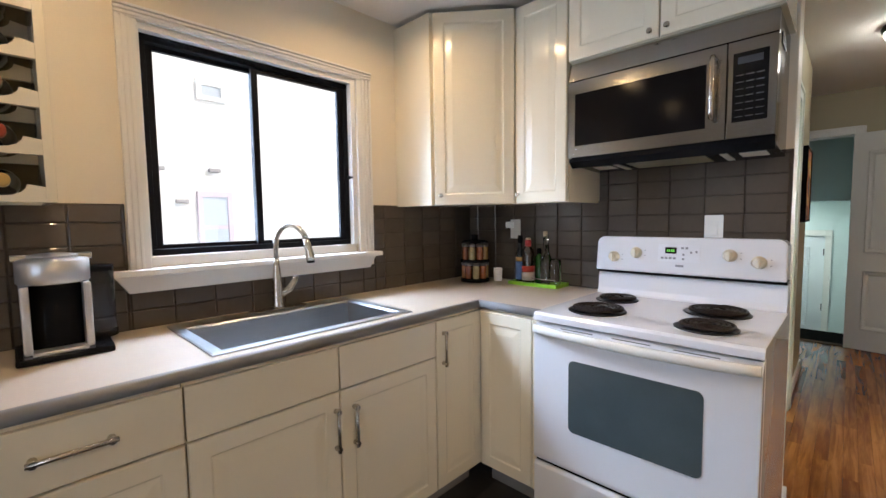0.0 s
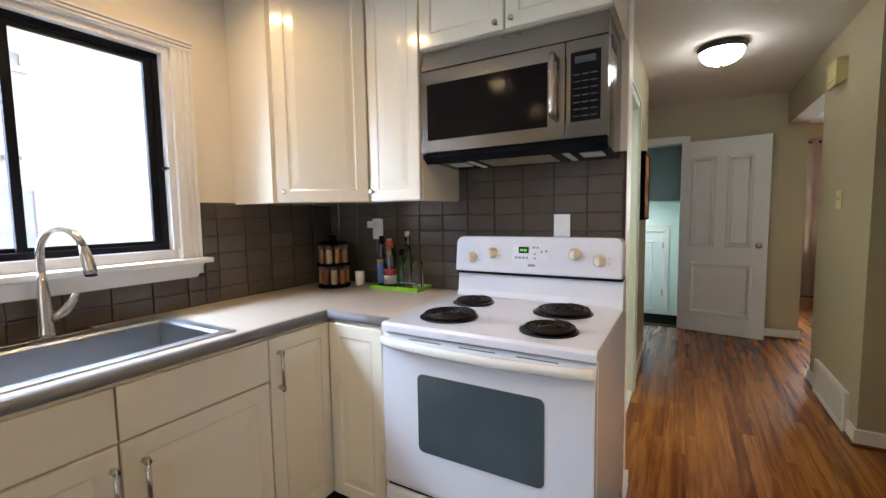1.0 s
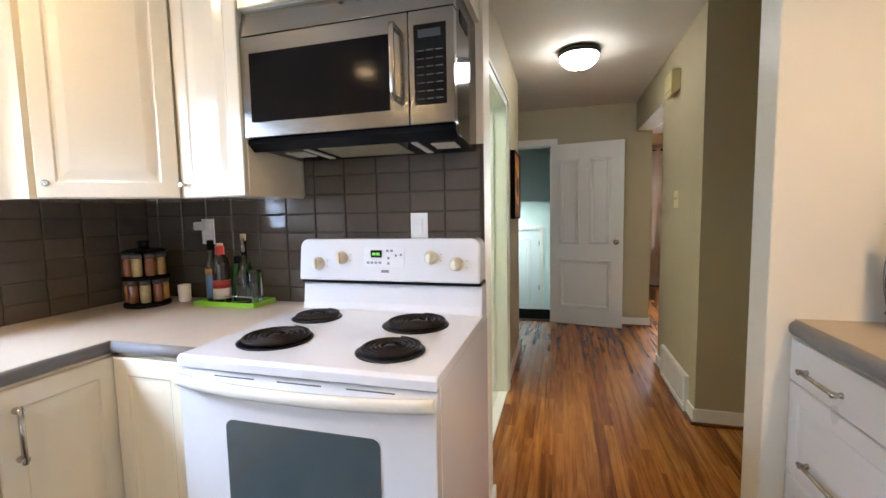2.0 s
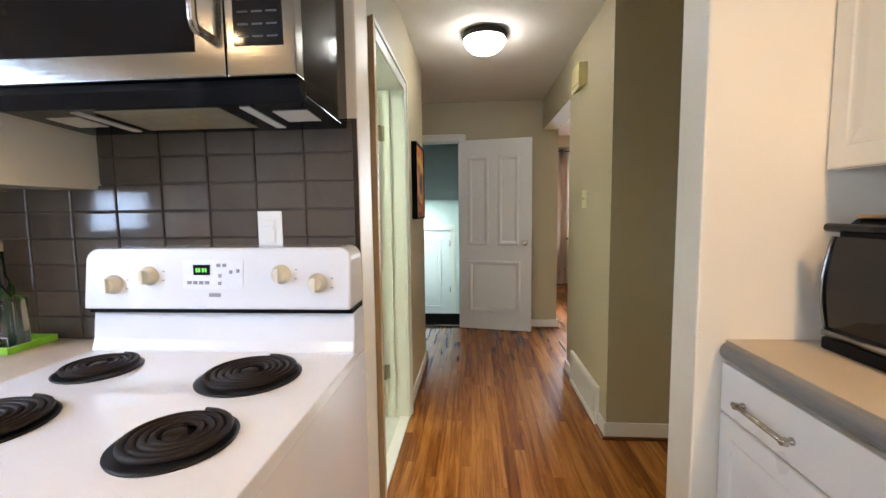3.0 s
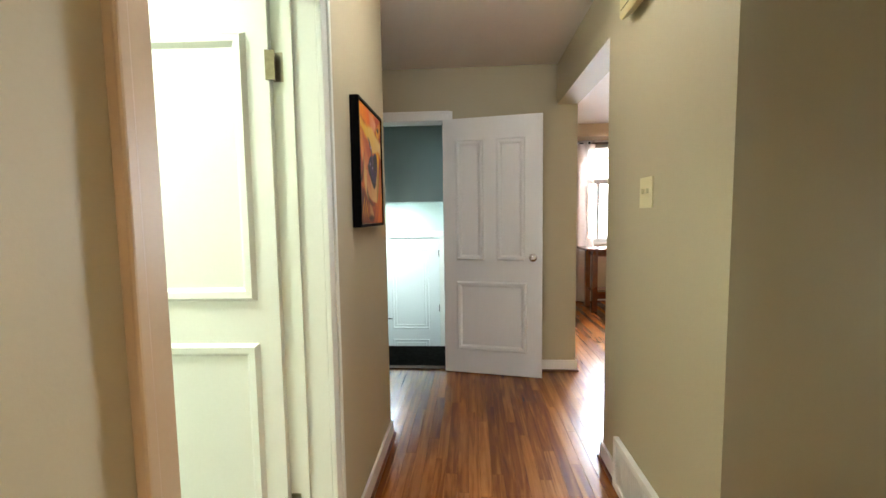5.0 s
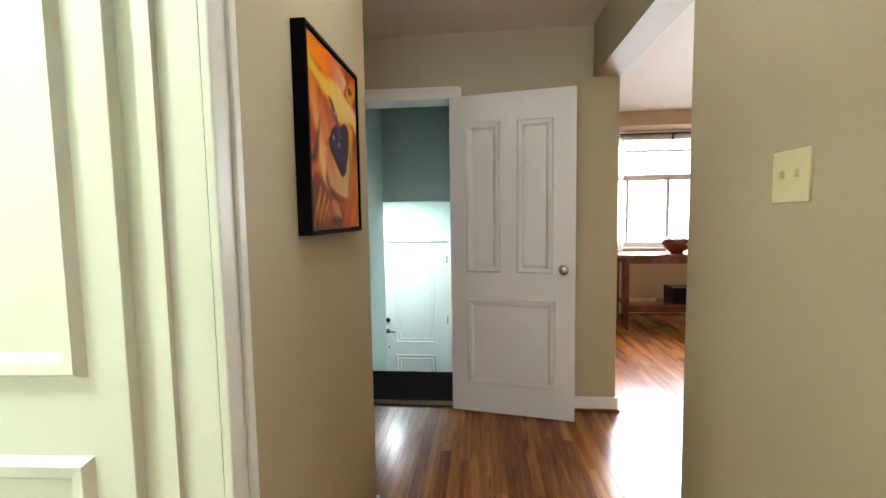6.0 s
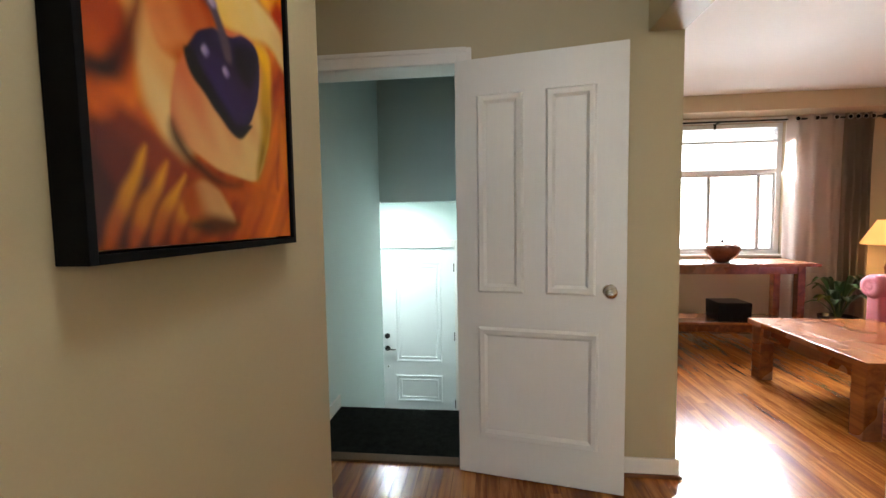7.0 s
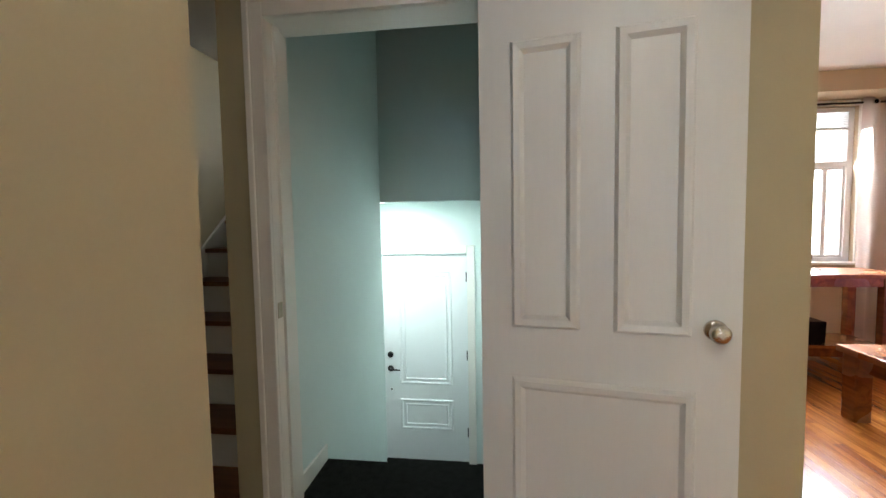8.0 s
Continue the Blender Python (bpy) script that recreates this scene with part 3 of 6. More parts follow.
# ---- kitchen window ----
kw = thing("window_1", "black aluminium sliding window in a white painted surround", "window", (0.73, 1.93, 1.135))
kw["kind"] = "structure"
WX0, WX1, WZ0, WZ1 = 0.281, 1.170, 1.176, 1.998
part("window_frame", boxes([(WX0, WX1, 1.905, 1.96, WZ0, WZ0 + 0.024), (WX0, WX1, 1.905, 1.96, WZ1 - 0.026, WZ1), (WX0, WX0 + 0.024, 1.905, 1.96, WZ0 + 0.024, WZ1 - 0.026), (WX1 - 0.024, WX1, 1.905, 1.96, WZ0 + 0.024, WZ1 - 0.026)], bev=0.002), M_alu, kw)
for a, b, yy in ((WX0 + 0.024, 0.722, 1.947), (0.690, WX1 - 0.024, 1.925)):
    c, d = WZ0 + 0.024, WZ1 - 0.026
    sash = part("sash", boxes([(a, a + 0.028, yy - 0.010, yy + 0.010, c, d), (b - 0.028, b, yy - 0.010, yy + 0.010, c, d), (a + 0.028, b - 0.028, yy - 0.010, yy + 0.010, c, c + 0.016), (a + 0.028, b - 0.028, yy - 0.010, yy + 0.010, d - 0.018, d)], bev=0.0015), M_alu, kw)
    pane = part("pane", bx(a + 0.02, b - 0.02, yy - 0.002, yy + 0.002, c + 0.01, d - 0.01), M_glass, sash, "clear glass pane")
    pane.visible_shadow = False
part("stool", bx(0.2755, 1.1945, 1.886, 1.963, 1.1355, 1.1755, bev=0.004), M_trim, kw)
part("latch", boxes([(1.158, 1.176, 1.885, 1.905, 1.515, 1.530), (1.163, 1.172, 1.87, 1.886, 1.518, 1.527)], bev=0.002), M_blackm, kw, "small black window latch")
part("window_sill", prism([(0.14, 1.80), (1.300, 1.80), (1.300, YW), (1.195, YW), (1.195, 1.885), (0.275, 1.885), (0.275, YW), (0.14, YW)], 1.112, 1.134, bev=0.003), M_trim, kw, "white painted projecting sill")
part("apron", prism([(0.16, 1.112), (1.283, 1.112), (1.243, 1.05), (0.20, 1.05)], YW - 0.035, YW - 0.001, "y", bev=0.003), M_trim, kw)
cas = boxes([(0.210, 0.275, YW - 0.018, YW, 1.134, 2.022), (1.195, 1.280, YW - 0.018, YW, 1.134, 2.022), (0.210, 1.280, YW - 0.018, YW, 2.022, 2.068)], bev=0.004)
for k in range(3):
    box(cas, 0.206, 1.284, YW - 0.024 - 0.003 * k, YW - 0.017, 2.028 + 0.014 * k, 2.038 + 0.014 * k, bev=0.003)
    box(cas, 1.222 + 0.021 * k, 1.236 + 0.021 * k, YW - 0.022 - 0.002 * k, YW - 0.017, 1.134, 2.024, bev=0.003)
    box(cas, 0.209 + 0.017 * k, 0.220 + 0.017 * k, YW - 0.026 + 0.002 * k, YW - 0.017, 1.134, 2.024, bev=0.003)
part("casing", cas, M_trim, kw, "white painted fluted window casing")
part("reveal", boxes([(0.2755, WX0, YW + 0.001, 1.963, 1.176, 2.0215), (WX1, 1.1945, YW + 0.001, 1.963, 1.176, 2.0215), (WX0, WX1, YW + 0.001, 1.963, WZ1, 2.0215)]), M_trim, kw)
# back window: unseen, added with the lamp and glowing sheet behind it
bw = thing("window_2_added", "wide white-framed back window, unseen and added for light", "window", (-2.65, -0.27, 0.5))
bw["kind"] = "structure"
part("window_frame", boxes([(-2.70, -2.62, -1.0, -0.95, 0.5, 2.1), (-2.70, -2.62, 0.40, 0.45, 0.5, 2.1), (-2.70, -2.62, -0.95, 0.40, 0.5, 0.55), (-2.70, -2.62, -0.95, 0.40, 2.05, 2.1), (-2.70, -2.62, -0.30, -0.25, 0.55, 2.05)], bev=0.003), M_vinyl, bw)
for a, b in ((-0.95, -0.30), (-0.25, 0.40)):
    p_ob = part("pane", bx(-2.665, -2.66, a, b, 0.55, 2.05), M_glass, bw)
    p_ob.visible_shadow = False

# neighbouring house across the side yard
nb = thing("neighbour_house", "pale brick neighbouring house in full daylight", "house", (0.5, 5.2, -1.5))
M_nbrick = mat("pale_brick", (0.74, 0.70, 0.67), 0.8, var=0.1, scale=4, fine=40, bump=0.3)
part("wall", bx(-7, 9, 5.2, 5.5, -1.5, 7.0), M_nbrick, nb)
for wx, wz, ww, wh, lab in ((1.555, 1.10, 0.36, 0.84, "window with pinkish brown frame"), (1.57, 2.94, 0.30, 0.22, "")):
    w_ob = part("window", boxes([(wx - ww / 2, wx - ww / 2 + 0.05, 5.15, 5.2, wz - 0.3, wz + wh - 0.3), (wx + ww / 2 - 0.05, wx + ww / 2, 5.15, 5.2, wz - 0.3, wz + wh - 0.3), (wx - ww / 2 + 0.05, wx + ww / 2 - 0.05, 5.153, 5.2, wz + wh - 0.36, wz + wh - 0.3), (wx - ww / 2 + 0.05, wx + ww / 2 - 0.05, 5.153, 5.2, wz - 0.3, wz - 0.25)]), (mat("mauve_frame", (0.60, 0.50, 0.55), 0.5) if wz < 2 else mat("pale_frame", (0.71, 0.68, 0.66), 0.5)), nb, lab)
    part("meeting_rail", bx(wx - ww / 2 + 0.051, wx + ww / 2 - 0.051, 5.16, 5.174, wz + 0.12, wz + 0.16), (mat("mauve_frame", (0.60, 0.50, 0.55), 0.5) if wz < 2 else mat("pale_frame", (0.71, 0.68, 0.66), 0.5)), w_ob)
    part("pane", bx(wx - ww / 2 + 0.05, wx + ww / 2 - 0.05, 5.175, 5.19, wz - 0.25, wz + wh - 0.36), mat("far_pane", (0.52, 0.55, 0.60), 0.1), w_ob)
for bxx, bz in ((1.02, 1.867), (1.565, 1.876), (1.228, 1.527)):
    part("wall_vent", bx(bxx - 0.06, bxx + 0.06, 5.14, 5.2, bz - 0.02, bz + 0.02, bev=0.006), mat("vent_grey", (0.34, 0.31, 0.31), 0.6), nb)
setting("ground", bx(-400, 400, -400, 400, -1.62, -1.5), mat("yard", (0.42, 0.42, 0.40), 0.9, var=0.2, scale=1.0), "pale yard round the house", "ground")

# ---- base cabinets, worktops ----
YF, XF = 1.275, 1.46         # cabinet faces


def front(bm_out, w, h, raised=True, t=0.02):
    """A cabinet front in local x (width) and z, facing local -y: slab with a routed, raised centre field."""
    bm = bm_out
    e = 0.055
    if not raised:
        return box(bm, 0.0015, w - 0.0015, -t, 0, 0.0015, h - 0.0015, bev=0.003)
    rows = [(0.0015, -t + 0.004), (0.005, -t), (e, -t), (e + 0.006, -t + 0.0038), (e + 0.014, -t + 0.0038), (e + 0.04, -t + 0.0005), (e + 0.045, -t)]
    loops = []
    for i, y in [(0.0015, 0.0)] + rows:
        loops.append([bm.verts.new(p) for p in ((i, y, i), (w - i, y, i), (w - i, y, h - i), (i, y, h - i))])
    for a, b in zip(loops, loops[1:]):
        for k in range(4):
            bm.faces.new((a[k], a[(k + 1) % 4], b[(k + 1) % 4], b[k]))
    bm.faces.new(loops[-1])
    bm.faces.new(loops[0][::-1])
    bmesh.ops.recalc_face_normals(bm, faces=bm.faces)
    return bm


def bar_pull(bm, x, z, length, upright, r=0.0068):
    """A square-footed bar pull standing off a front (local -y)."""
    a = length / 2
    pts = [(x, -0.040, z - a), (x, -0.040, z + a)] if upright else [(x - a, -0.040, z), (x + a, -0.040, z)]
    tube(pts, r, 12, bm)
    for s in (-1, 1):
        f = (x, z + s * (a - 0.012)) if upright else (x + s * (a - 0.012), z)
        lathe([(0.009, -0.02), (0.009, -0.024), (0.0065, -0.027), (0.0065, -0.034), (0.009, -0.035), (0.009, -0.046)], f[0], 0, f[1], 12, "y", bm)
    return bm


def knob_small(bm, x, z):
    return lathe([(0.006, -0.02), (0.005, -0.03), (0.010, -0.034), (0.0115, -0.040), (0.008, -0.045)], x, 0, z, 16, "y", bm)


def cabinet(name, label, at, rz, w, d, z0, z1, fronts, toe=True, material=None, group="", hinge_gap=0.0):
    """A cabinet unit in local x (width) with its face at local y=0 and its body behind (+y). fronts: (name, x0, x1, z0, z1, raised, pull)."""
    material = material or M_cab
    c = thing(name, label, "cabinet", at, rz, group=group, local=True)
    part("body", bx(0.0005, w - 0.0005, 0.001, d, z0, z1), material, c)
    if toe:
        part("toe_kick", bx(0, w, 0.07, d, 0, z0), mat("toe_kick_grey", (0.22, 0.21, 0.20), 0.6), c, "grey recessed toe kick")
    for nm, x0, x1, a, b, raised, pull in fronts:
        bm = front(bmesh.new(), x1 - x0, b - a, raised)
        bmesh.ops.translate(bm, vec=(x0, 0, a), verts=bm.verts)
        f = part(nm, bm, material, c)
        if pull:
            kind, px, pz, ln = pull
            hb = bmesh.new()
            knob_small(hb, px, pz) if kind == "k" else bar_pull(hb, px, pz, ln, kind == "v")
            part("knob" if kind == "k" else "handle", hb, M_nickel, f, "brushed nickel pull")
    return c


cabinet("base_cabinet", "cream base cabinet with a drawer over a door", (-0.40, YF, 0), 0, 0.607, 0.59, 0.11, 0.874,
        [("drawer_front", 0, 0.607, 0.715, 0.868, False, ("h", 0.387, 0.793, 0.16)), ("door", 0, 0.607, 0.115, 0.711, True, None)], group="kitchen base cabinets")
cabinet("base_cabinet", "cream base cabinet with a drawer over a door", (-1.01, YF, 0), 0, 0.607, 0.59, 0.11, 0.874,
        [("drawer_front", 0, 0.607, 0.715, 0.868, False, ("h", 0.30, 0.793, 0.16)), ("door", 0, 0.607, 0.115, 0.711, True, None)], group="kitchen base cabinets")
cabinet("sink_cabinet", "cream sink cabinet with two false drawers and two doors", (0.209, YF, 0), 0, 0.939, 0.02, 0.11, 0.874,
        [("false_drawer", 0, 0.468, 0.715, 0.868, False, None), ("false_drawer", 0.470, 0.939, 0.715, 0.868, False, None),
         ("door", 0, 0.468, 0.115, 0.711, True, ("v", 0.449, 0.582, 0.155)), ("door", 0.470, 0.939, 0.115, 0.711, True, ("v", 0.524, 0.574, 0.155))], group="kitchen base cabinets")
cabinet("base_cabinet", "narrow cream base cabinet with one tall door by the corner", (1.15, YF, 0), 0, 0.308, 0.58, 0.11, 0.874,
        [("door", 0, 0.306, 0.115, 0.868, True, ("v", 0.042, 0.743, 0.155))], group="kitchen base cabinets")
cabinet("base_cabinet", "narrow cream base cabinet beside the range", (XF, YF - 0.022, 0), -90, 0.335, 0.60, 0.11, 0.874,
        [("door", 0.0, 0.285, 0.115, 0.868, True, None), ("filler", 0.287, 0.333, 0.115, 0.868, False, None)], group="kitchen base cabinets")
# right-hand run
for x0, w in ((1.50, 0.595), (0.90, 0.597), (0.30, 0.597), (-0.30, 0.597)):
    cabinet("drawer_cabinet", "white three-drawer base cabinet with nickel pulls", (x0 + w, -0.86, 0), 180, w, 0.60, 0.11, 0.874,
            [("drawer_front", 0, w, 0.728, 0.868, False, ("h", 0.185, 0.785, 0.19)), ("drawer_front", 0, w, 0.418, 0.724, True, ("h", 0.215, 0.50, 0.19)), ("drawer_front", 0, w, 0.115, 0.414, True, ("h", 0.16, 0.26, 0.19))], material=M_cabw, group="drawer cabinets")


def worktop(name, label, pts, cut=None, front_at=(), lift=0.0):
    wt = thing(name, label, "worktop", (pts[0][0], pts[0][1], 0.876))
    bm = prism(pts, 0.8765, 0.9155 + lift) if cut is None else cut
    part("top", bm, M_count, wt)
    for a, b in front_at:
        part("edge_strip", tube([(*a, 0.896 + lift / 2), (*b, 0.896 + lift / 2)], 0.0195 + lift / 2, 14), M_edge, wt, "rounded grey worktop edge")
    return wt


sx0, sx1, sy0, sy1 = 0.315, 1.045, 1.325, 1.735


def cell_slab(xs, ys, gone, z0, z1):
    """One slab on a grid of cells, without those in gone."""
    bm = bmesh.new()
    at = {}

    def vert(i, k, z):
        if (i, k, z) not in at:
            at[i, k, z] = bm.verts.new((xs[i], ys[k], z))
        return at[i, k, z]
    cells = {(i, k) for i in range(len(xs) - 1) for k in range(len(ys) - 1)} - gone
    for i, k in cells:
        for z in (z0, z1):
            bm.faces.new([vert(i, k, z), vert(i + 1, k, z), vert(i + 1, k + 1, z), vert(i, k + 1, z)])
        for (di, dk), (a, b) in (((-1, 0), ((i, k), (i, k + 1))), ((1, 0), ((i + 1, k), (i + 1, k + 1))), ((0, -1), ((i, k), (i + 1, k))), ((0, 1), ((i, k + 1), (i + 1, k + 1)))):
            if (i + di, k + dk) not in cells:
                bm.faces.new([vert(*a, z0), vert(*b, z0), vert(*b, z1), vert(*a, z1)])
    bmesh.ops.recalc_face_normals(bm, faces=bm.faces)
    return bm


worktop("worktop", "grey-beige laminate worktop turning the corner", [(-1.01, 1.27)],
        cell_slab((-1.01, sx0, sx1, 1.455, XS - 0.009), (0.924, 1.27, sy0, sy1, YW - 0.009), {(0, 0), (1, 0), (2, 0), (1, 2)}, 0.8765, 0.9155),
        front_at=[((-1.01, 1.27), (1.456, 1.27)), ((1.456, 1.27), (1.456, 0.926))])
worktop("worktop", "grey-beige laminate worktop along the drawers", [(-0.30, -0.85), (XS - 0.001, -0.85), (XS - 0.001, -1.479), (-0.30, -1.479)], front_at=[((-0.30, -0.85), (XS - 0.02, -0.85))], lift=0.014)

# sink
sk = thing("sink", "stainless steel drop-in sink with one wide bowl", "sink", (0.68, 1.55, 0.9155))
rim = bmesh.new()
X0, X1, Y0, Y1 = 0.297, 1.062, 1.305, 1.80
loops = []
for a, b, c, dd, z in ((X0, X1, Y0, Y1, 0.916), (X0, X1, Y0, Y1, 0.921), (X0 + 0.006, X1 - 0.006, Y0 + 0.006, Y1 - 0.006, 0.923), (sx0 + 0.02, sx1 - 0.02, sy0 + 0.02, sy1 - 0.015, 0.9205), (sx0 + 0.028, sx1 - 0.028, sy0 + 0.028, sy1 - 0.022, 0.912), (sx0 + 0.034, sx1 - 0.034, sy0 + 0.034, sy1 - 0.028, 0.73), (sx0 + 0.06, sx1 - 0.06, sy0 + 0.06, sy1 - 0.055, 0.715)):
    loops.append([rim.verts.new(p) for p in ((a, c, z), (b, c, z), (b, dd, z), (a, dd, z))])
for a, b in zip(loops, loops[1:]):
    for k in range(4):
        rim.faces.new((a[k], a[(k + 1) % 4], b[(k + 1) % 4], b[k]))
rim.faces.new(loops[-1])
bmesh.ops.recalc_face_normals(rim, faces=rim.faces)
part("bowl", rim, M_sink, sk)
part("drain", lathe([(0.045, 0.716), (0.045, 0.719), (0.03, 0.7175), (0.01, 0.7172)], 0.68, 1.53, 0, 24), M_chrome, sk)

FX = 0.706
fc = thing("faucet", "brushed nickel pull-down kitchen faucet with side lever", "faucet", (FX, 1.775, 0.921))
part("deck_plate", prism([(FX - 0.125, 1.762), (FX - 0.11, 1.748), (FX + 0.11, 1.748), (FX + 0.125, 1.762), (FX + 0.125, 1.788), (FX + 0.11, 1.80), (FX - 0.11, 1.80), (FX - 0.125, 1.788)], 0.9235, 0.929, bev=0.002), M_nickel, fc)
part("body", lathe([(0.026, 0.929), (0.024, 0.94), (0.021, 0.96), (0.020, 1.03), (0.018, 1.07), (0.0135, 1.11), (0.0115, 1.14)], FX, 1.775, 0, 24), M_nickel, fc)
arc = [(FX, 1.775, 1.12), (FX, 1.775, 1.20)] + [(FX + 0.085 * (1 - math.cos(a)) * 0.36, 1.775 - 0.085 * (1 - math.cos(a)) * 0.92, 1.20 + 0.085 * math.sin(a)) for a in [math.pi * i / 10 for i in range(1, 10)]]
part("spout", tube(arc, 0.0115, 14), M_nickel, fc)
e0 = Vector(arc[-1])
part("spray_head", tube([e0, e0 + Vector((0.003, -0.006, -0.025)), e0 + Vector((0.008, -0.016, -0.075)), e0 + Vector((0.009, -0.018, -0.09))], [0.0125, 0.015, 0.0185, 0.017], 16), M_nickel, fc)
part("spray_tip", lathe([(0.0165, -0.002), (0.017, -0.008), (0.012, -0.010)], e0.x + 0.009, e0.y - 0.018, e0.z - 0.088, 16), M_black, fc, "black spray nozzle rim")
part("lever", tube([(FX + 0.012, 1.772, 0.985), (FX + 0.045, 1.760, 1.005), (FX + 0.068, 1.752, 1.04), (FX + 0.074, 1.750, 1.062)], [0.018, 0.016, 0.0125, 0.010], 12), M_nickel, fc, "polished side lever")

# ---- upper cabinets ----
cab_top = 2.345
uc = thing("corner_cabinet", "cream diagonal corner wall cabinet with a raised-panel door", "cabinet", (1.80, 1.60, 1.372))
part("body", prism([(1.487, 1.588), (1.748, 1.262), (XS - 0.002, 1.262), (XS - 0.002, YW - 0.002), (1.462, YW - 0.002), (1.462, 1.588)], 1.372, cab_top), M_cab, uc)
wd = math.hypot(1.748 - 1.487, 1.588 - 1.262)
ang = math.degrees(math.atan2(1.262 - 1.588, 1.748 - 1.487))
fbm = front(bmesh.new(), wd - 0.004, cab_top - 1.372)
bmesh.ops.transform(fbm, matrix=pose(1.487, 1.586, 1.372, 0, 0, ang), verts=fbm.verts)
fdoor = part("door", fbm, M_cab, uc)
kb = knob_small(bmesh.new(), 0.035, 0.05)
bmesh.ops.transform(kb, matrix=pose(1.487, 1.586, 1.372, 0, 0, ang), verts=kb.verts)
part("knob", kb, M_nickel, fdoor, "small nickel knob")
cabinet("wall_cabinet", "cream wall cabinet with one raised-panel door", (1.76, 1.258, 0), -90, 0.290, 0.338, 1.372, cab_top, [("door", 0, 0.288, 1.372, cab_top, True, ("k", 0.025, 1.42, 0))], toe=False, group="wall cabinets")
cabinet("wall_cabinet", "short cream two-door wall cabinet over the microwave", (1.76, 0.966, 0), -90, 0.776, 0.338, 2.006, cab_top,
        [("door", 0, 0.386, 2.006, cab_top, True, ("k", 0.355, 2.032, 0)), ("door", 0.388, 0.776, 2.006, cab_top, True, ("k", 0.418, 2.036, 0))], toe=False, group="wall cabinets")
cabinet("wall_cabinet", "cream wall cabinet over the drawers", (XS - 0.002, -1.10, 0), 180, 0.45, 0.375, 1.39, cab_top, [("door", 0, 0.45, 1.39, cab_top, True, ("k", 0.42, 1.44, 0))], toe=False, group="wall cabinets")
cabinet("wall_cabinet", "cream wall cabinet over the drawers", (XS - 0.454, -1.10, 0), 180, 0.60, 0.375, 1.39, cab_top, [("door", 0, 0.60, 1.39, cab_top, True, ("k", 0.57, 1.44, 0))], toe=False, group="wall cabinets")

# ---- range ----
RY0, RY1 = 0.166, 0.918
rg = thing("electric_range", "white freestanding electric coil range", "range", (1.72, 0.54, 0))
part("body", prism([(1.412, 0.05), (2.07, 0.05), (2.07, 0.90), (1.412, 0.90)], RY0 + 0.002, RY1 - 0.002, "y", bev=0.003), M_white, rg)
part("base", bx(1.45, 2.05, RY0 + 0.03, RY1 - 0.03, 0.0, 0.05), M_black, rg)
part("cooktop", prism([(1.373, 0.888), (1.373, 0.912), (1.383, 0.9215), (1.972, 0.9215), (1.972, 0.888)], RY0, RY1, "y", bev=0.003), M_white, rg)
dr = part("oven_door", prism([(1.412, 0.315), (1.376, 0.315), (1.373, 0.33), (1.373, 0.846), (1.392, 0.879), (1.412, 0.881)], RY0 + 0.003, RY1 - 0.003, "y", bev=0.003), M_white, rg)


def rounded(y0, y1, z0, z1, r, low=None):
    """Corners (y, z) of a rectangle with round corners; low: the radius of the two lower ones."""
    low = r if low is None else low
    out = []
    for cy, cz, rr, a0 in ((y1 - low, z0 + low, low, -90), (y1 - r, z1 - r, r, 0), (y0 + r, z1 - r, r, 90), (y0 + low, z0 + low, low, 180)):
        for k in range(6):
            a = radians(a0 + 18 * k)
            out.append((cy + rr * math.cos(a), cz + rr * math.sin(a)))
    return out


part("oven_window", prism(rounded(0.312, 0.762, 0.474, 0.756, 0.022), 1.3705, 1.3735, "x"), M_ovenglass, dr, "dark grey-green oven window")
hb = bmesh.new()
prev = None
for i in range(25):
    u = i / 24
    yy = RY0 + 0.006 + (RY1 - RY0 - 0.012) * u
    xx = 1.372 - 0.052 * math.sin(math.pi * (0.02 + 0.96 * u)) ** 0.55
    th = 0.011
    ring = [hb.verts.new(p) for p in ((xx, yy, 0.842), (xx - 0.004, yy, 0.848), (xx - 0.004, yy, 0.868), (xx + 0.002, yy, 0.874), (xx + th, yy, 0.874), (xx + th + 0.004, yy, 0.868), (xx + th + 0.002, yy, 0.848), (xx + th - 0.002, yy, 0.842))]
    if prev:
        for k in range(8):
            hb.faces.new((prev[k], prev[(k + 1) % 8], ring[(k + 1) % 8], ring[k])).smooth = True
    else:
        hb.faces.new(ring[::-1])
    prev = ring
hb.faces.new(prev)
bmesh.ops.recalc_face_normals(hb, faces=hb.faces)
part("door_handle", hb, mat("handle_enamel", (0.80, 0.78, 0.70), 0.25, var=0.02), dr, "off-white bowed oven handle")
for s in range(3):
    ya = 0.275 + 0.20 * s
    part("vent_slot", prism([(1.3845, 0.8665), (1.3862, 0.8695), (1.3892, 0.8695), (1.3875, 0.8665)], ya, ya + 0.13, "y"), mat("slot_grey", (0.10, 0.10, 0.10), 0.6), dr)
# Black strip hides the white body, putting the gap's shade in as colour.
part("cooktop_gap", bx(1.398, 1.4115, RY0 + 0.006, RY1 - 0.006, 0.8815, 0.8877), M_black, rg)
part("storage_drawer", prism([(1.412, 0.055), (1.380, 0.055), (1.375, 0.075), (1.375, 0.285), (1.382, 0.300), (1.412, 0.300)], RY0 + 0.003, RY1 - 0.003, "y", bev=0.004), M_white, rg)
# Black filling stands in for the shade between door and drawer.
part("drawer_gap", bx(1.386, 1.41, RY0 + 0.01, RY1 - 0.01, 0.301, 0.314), M_black, rg)
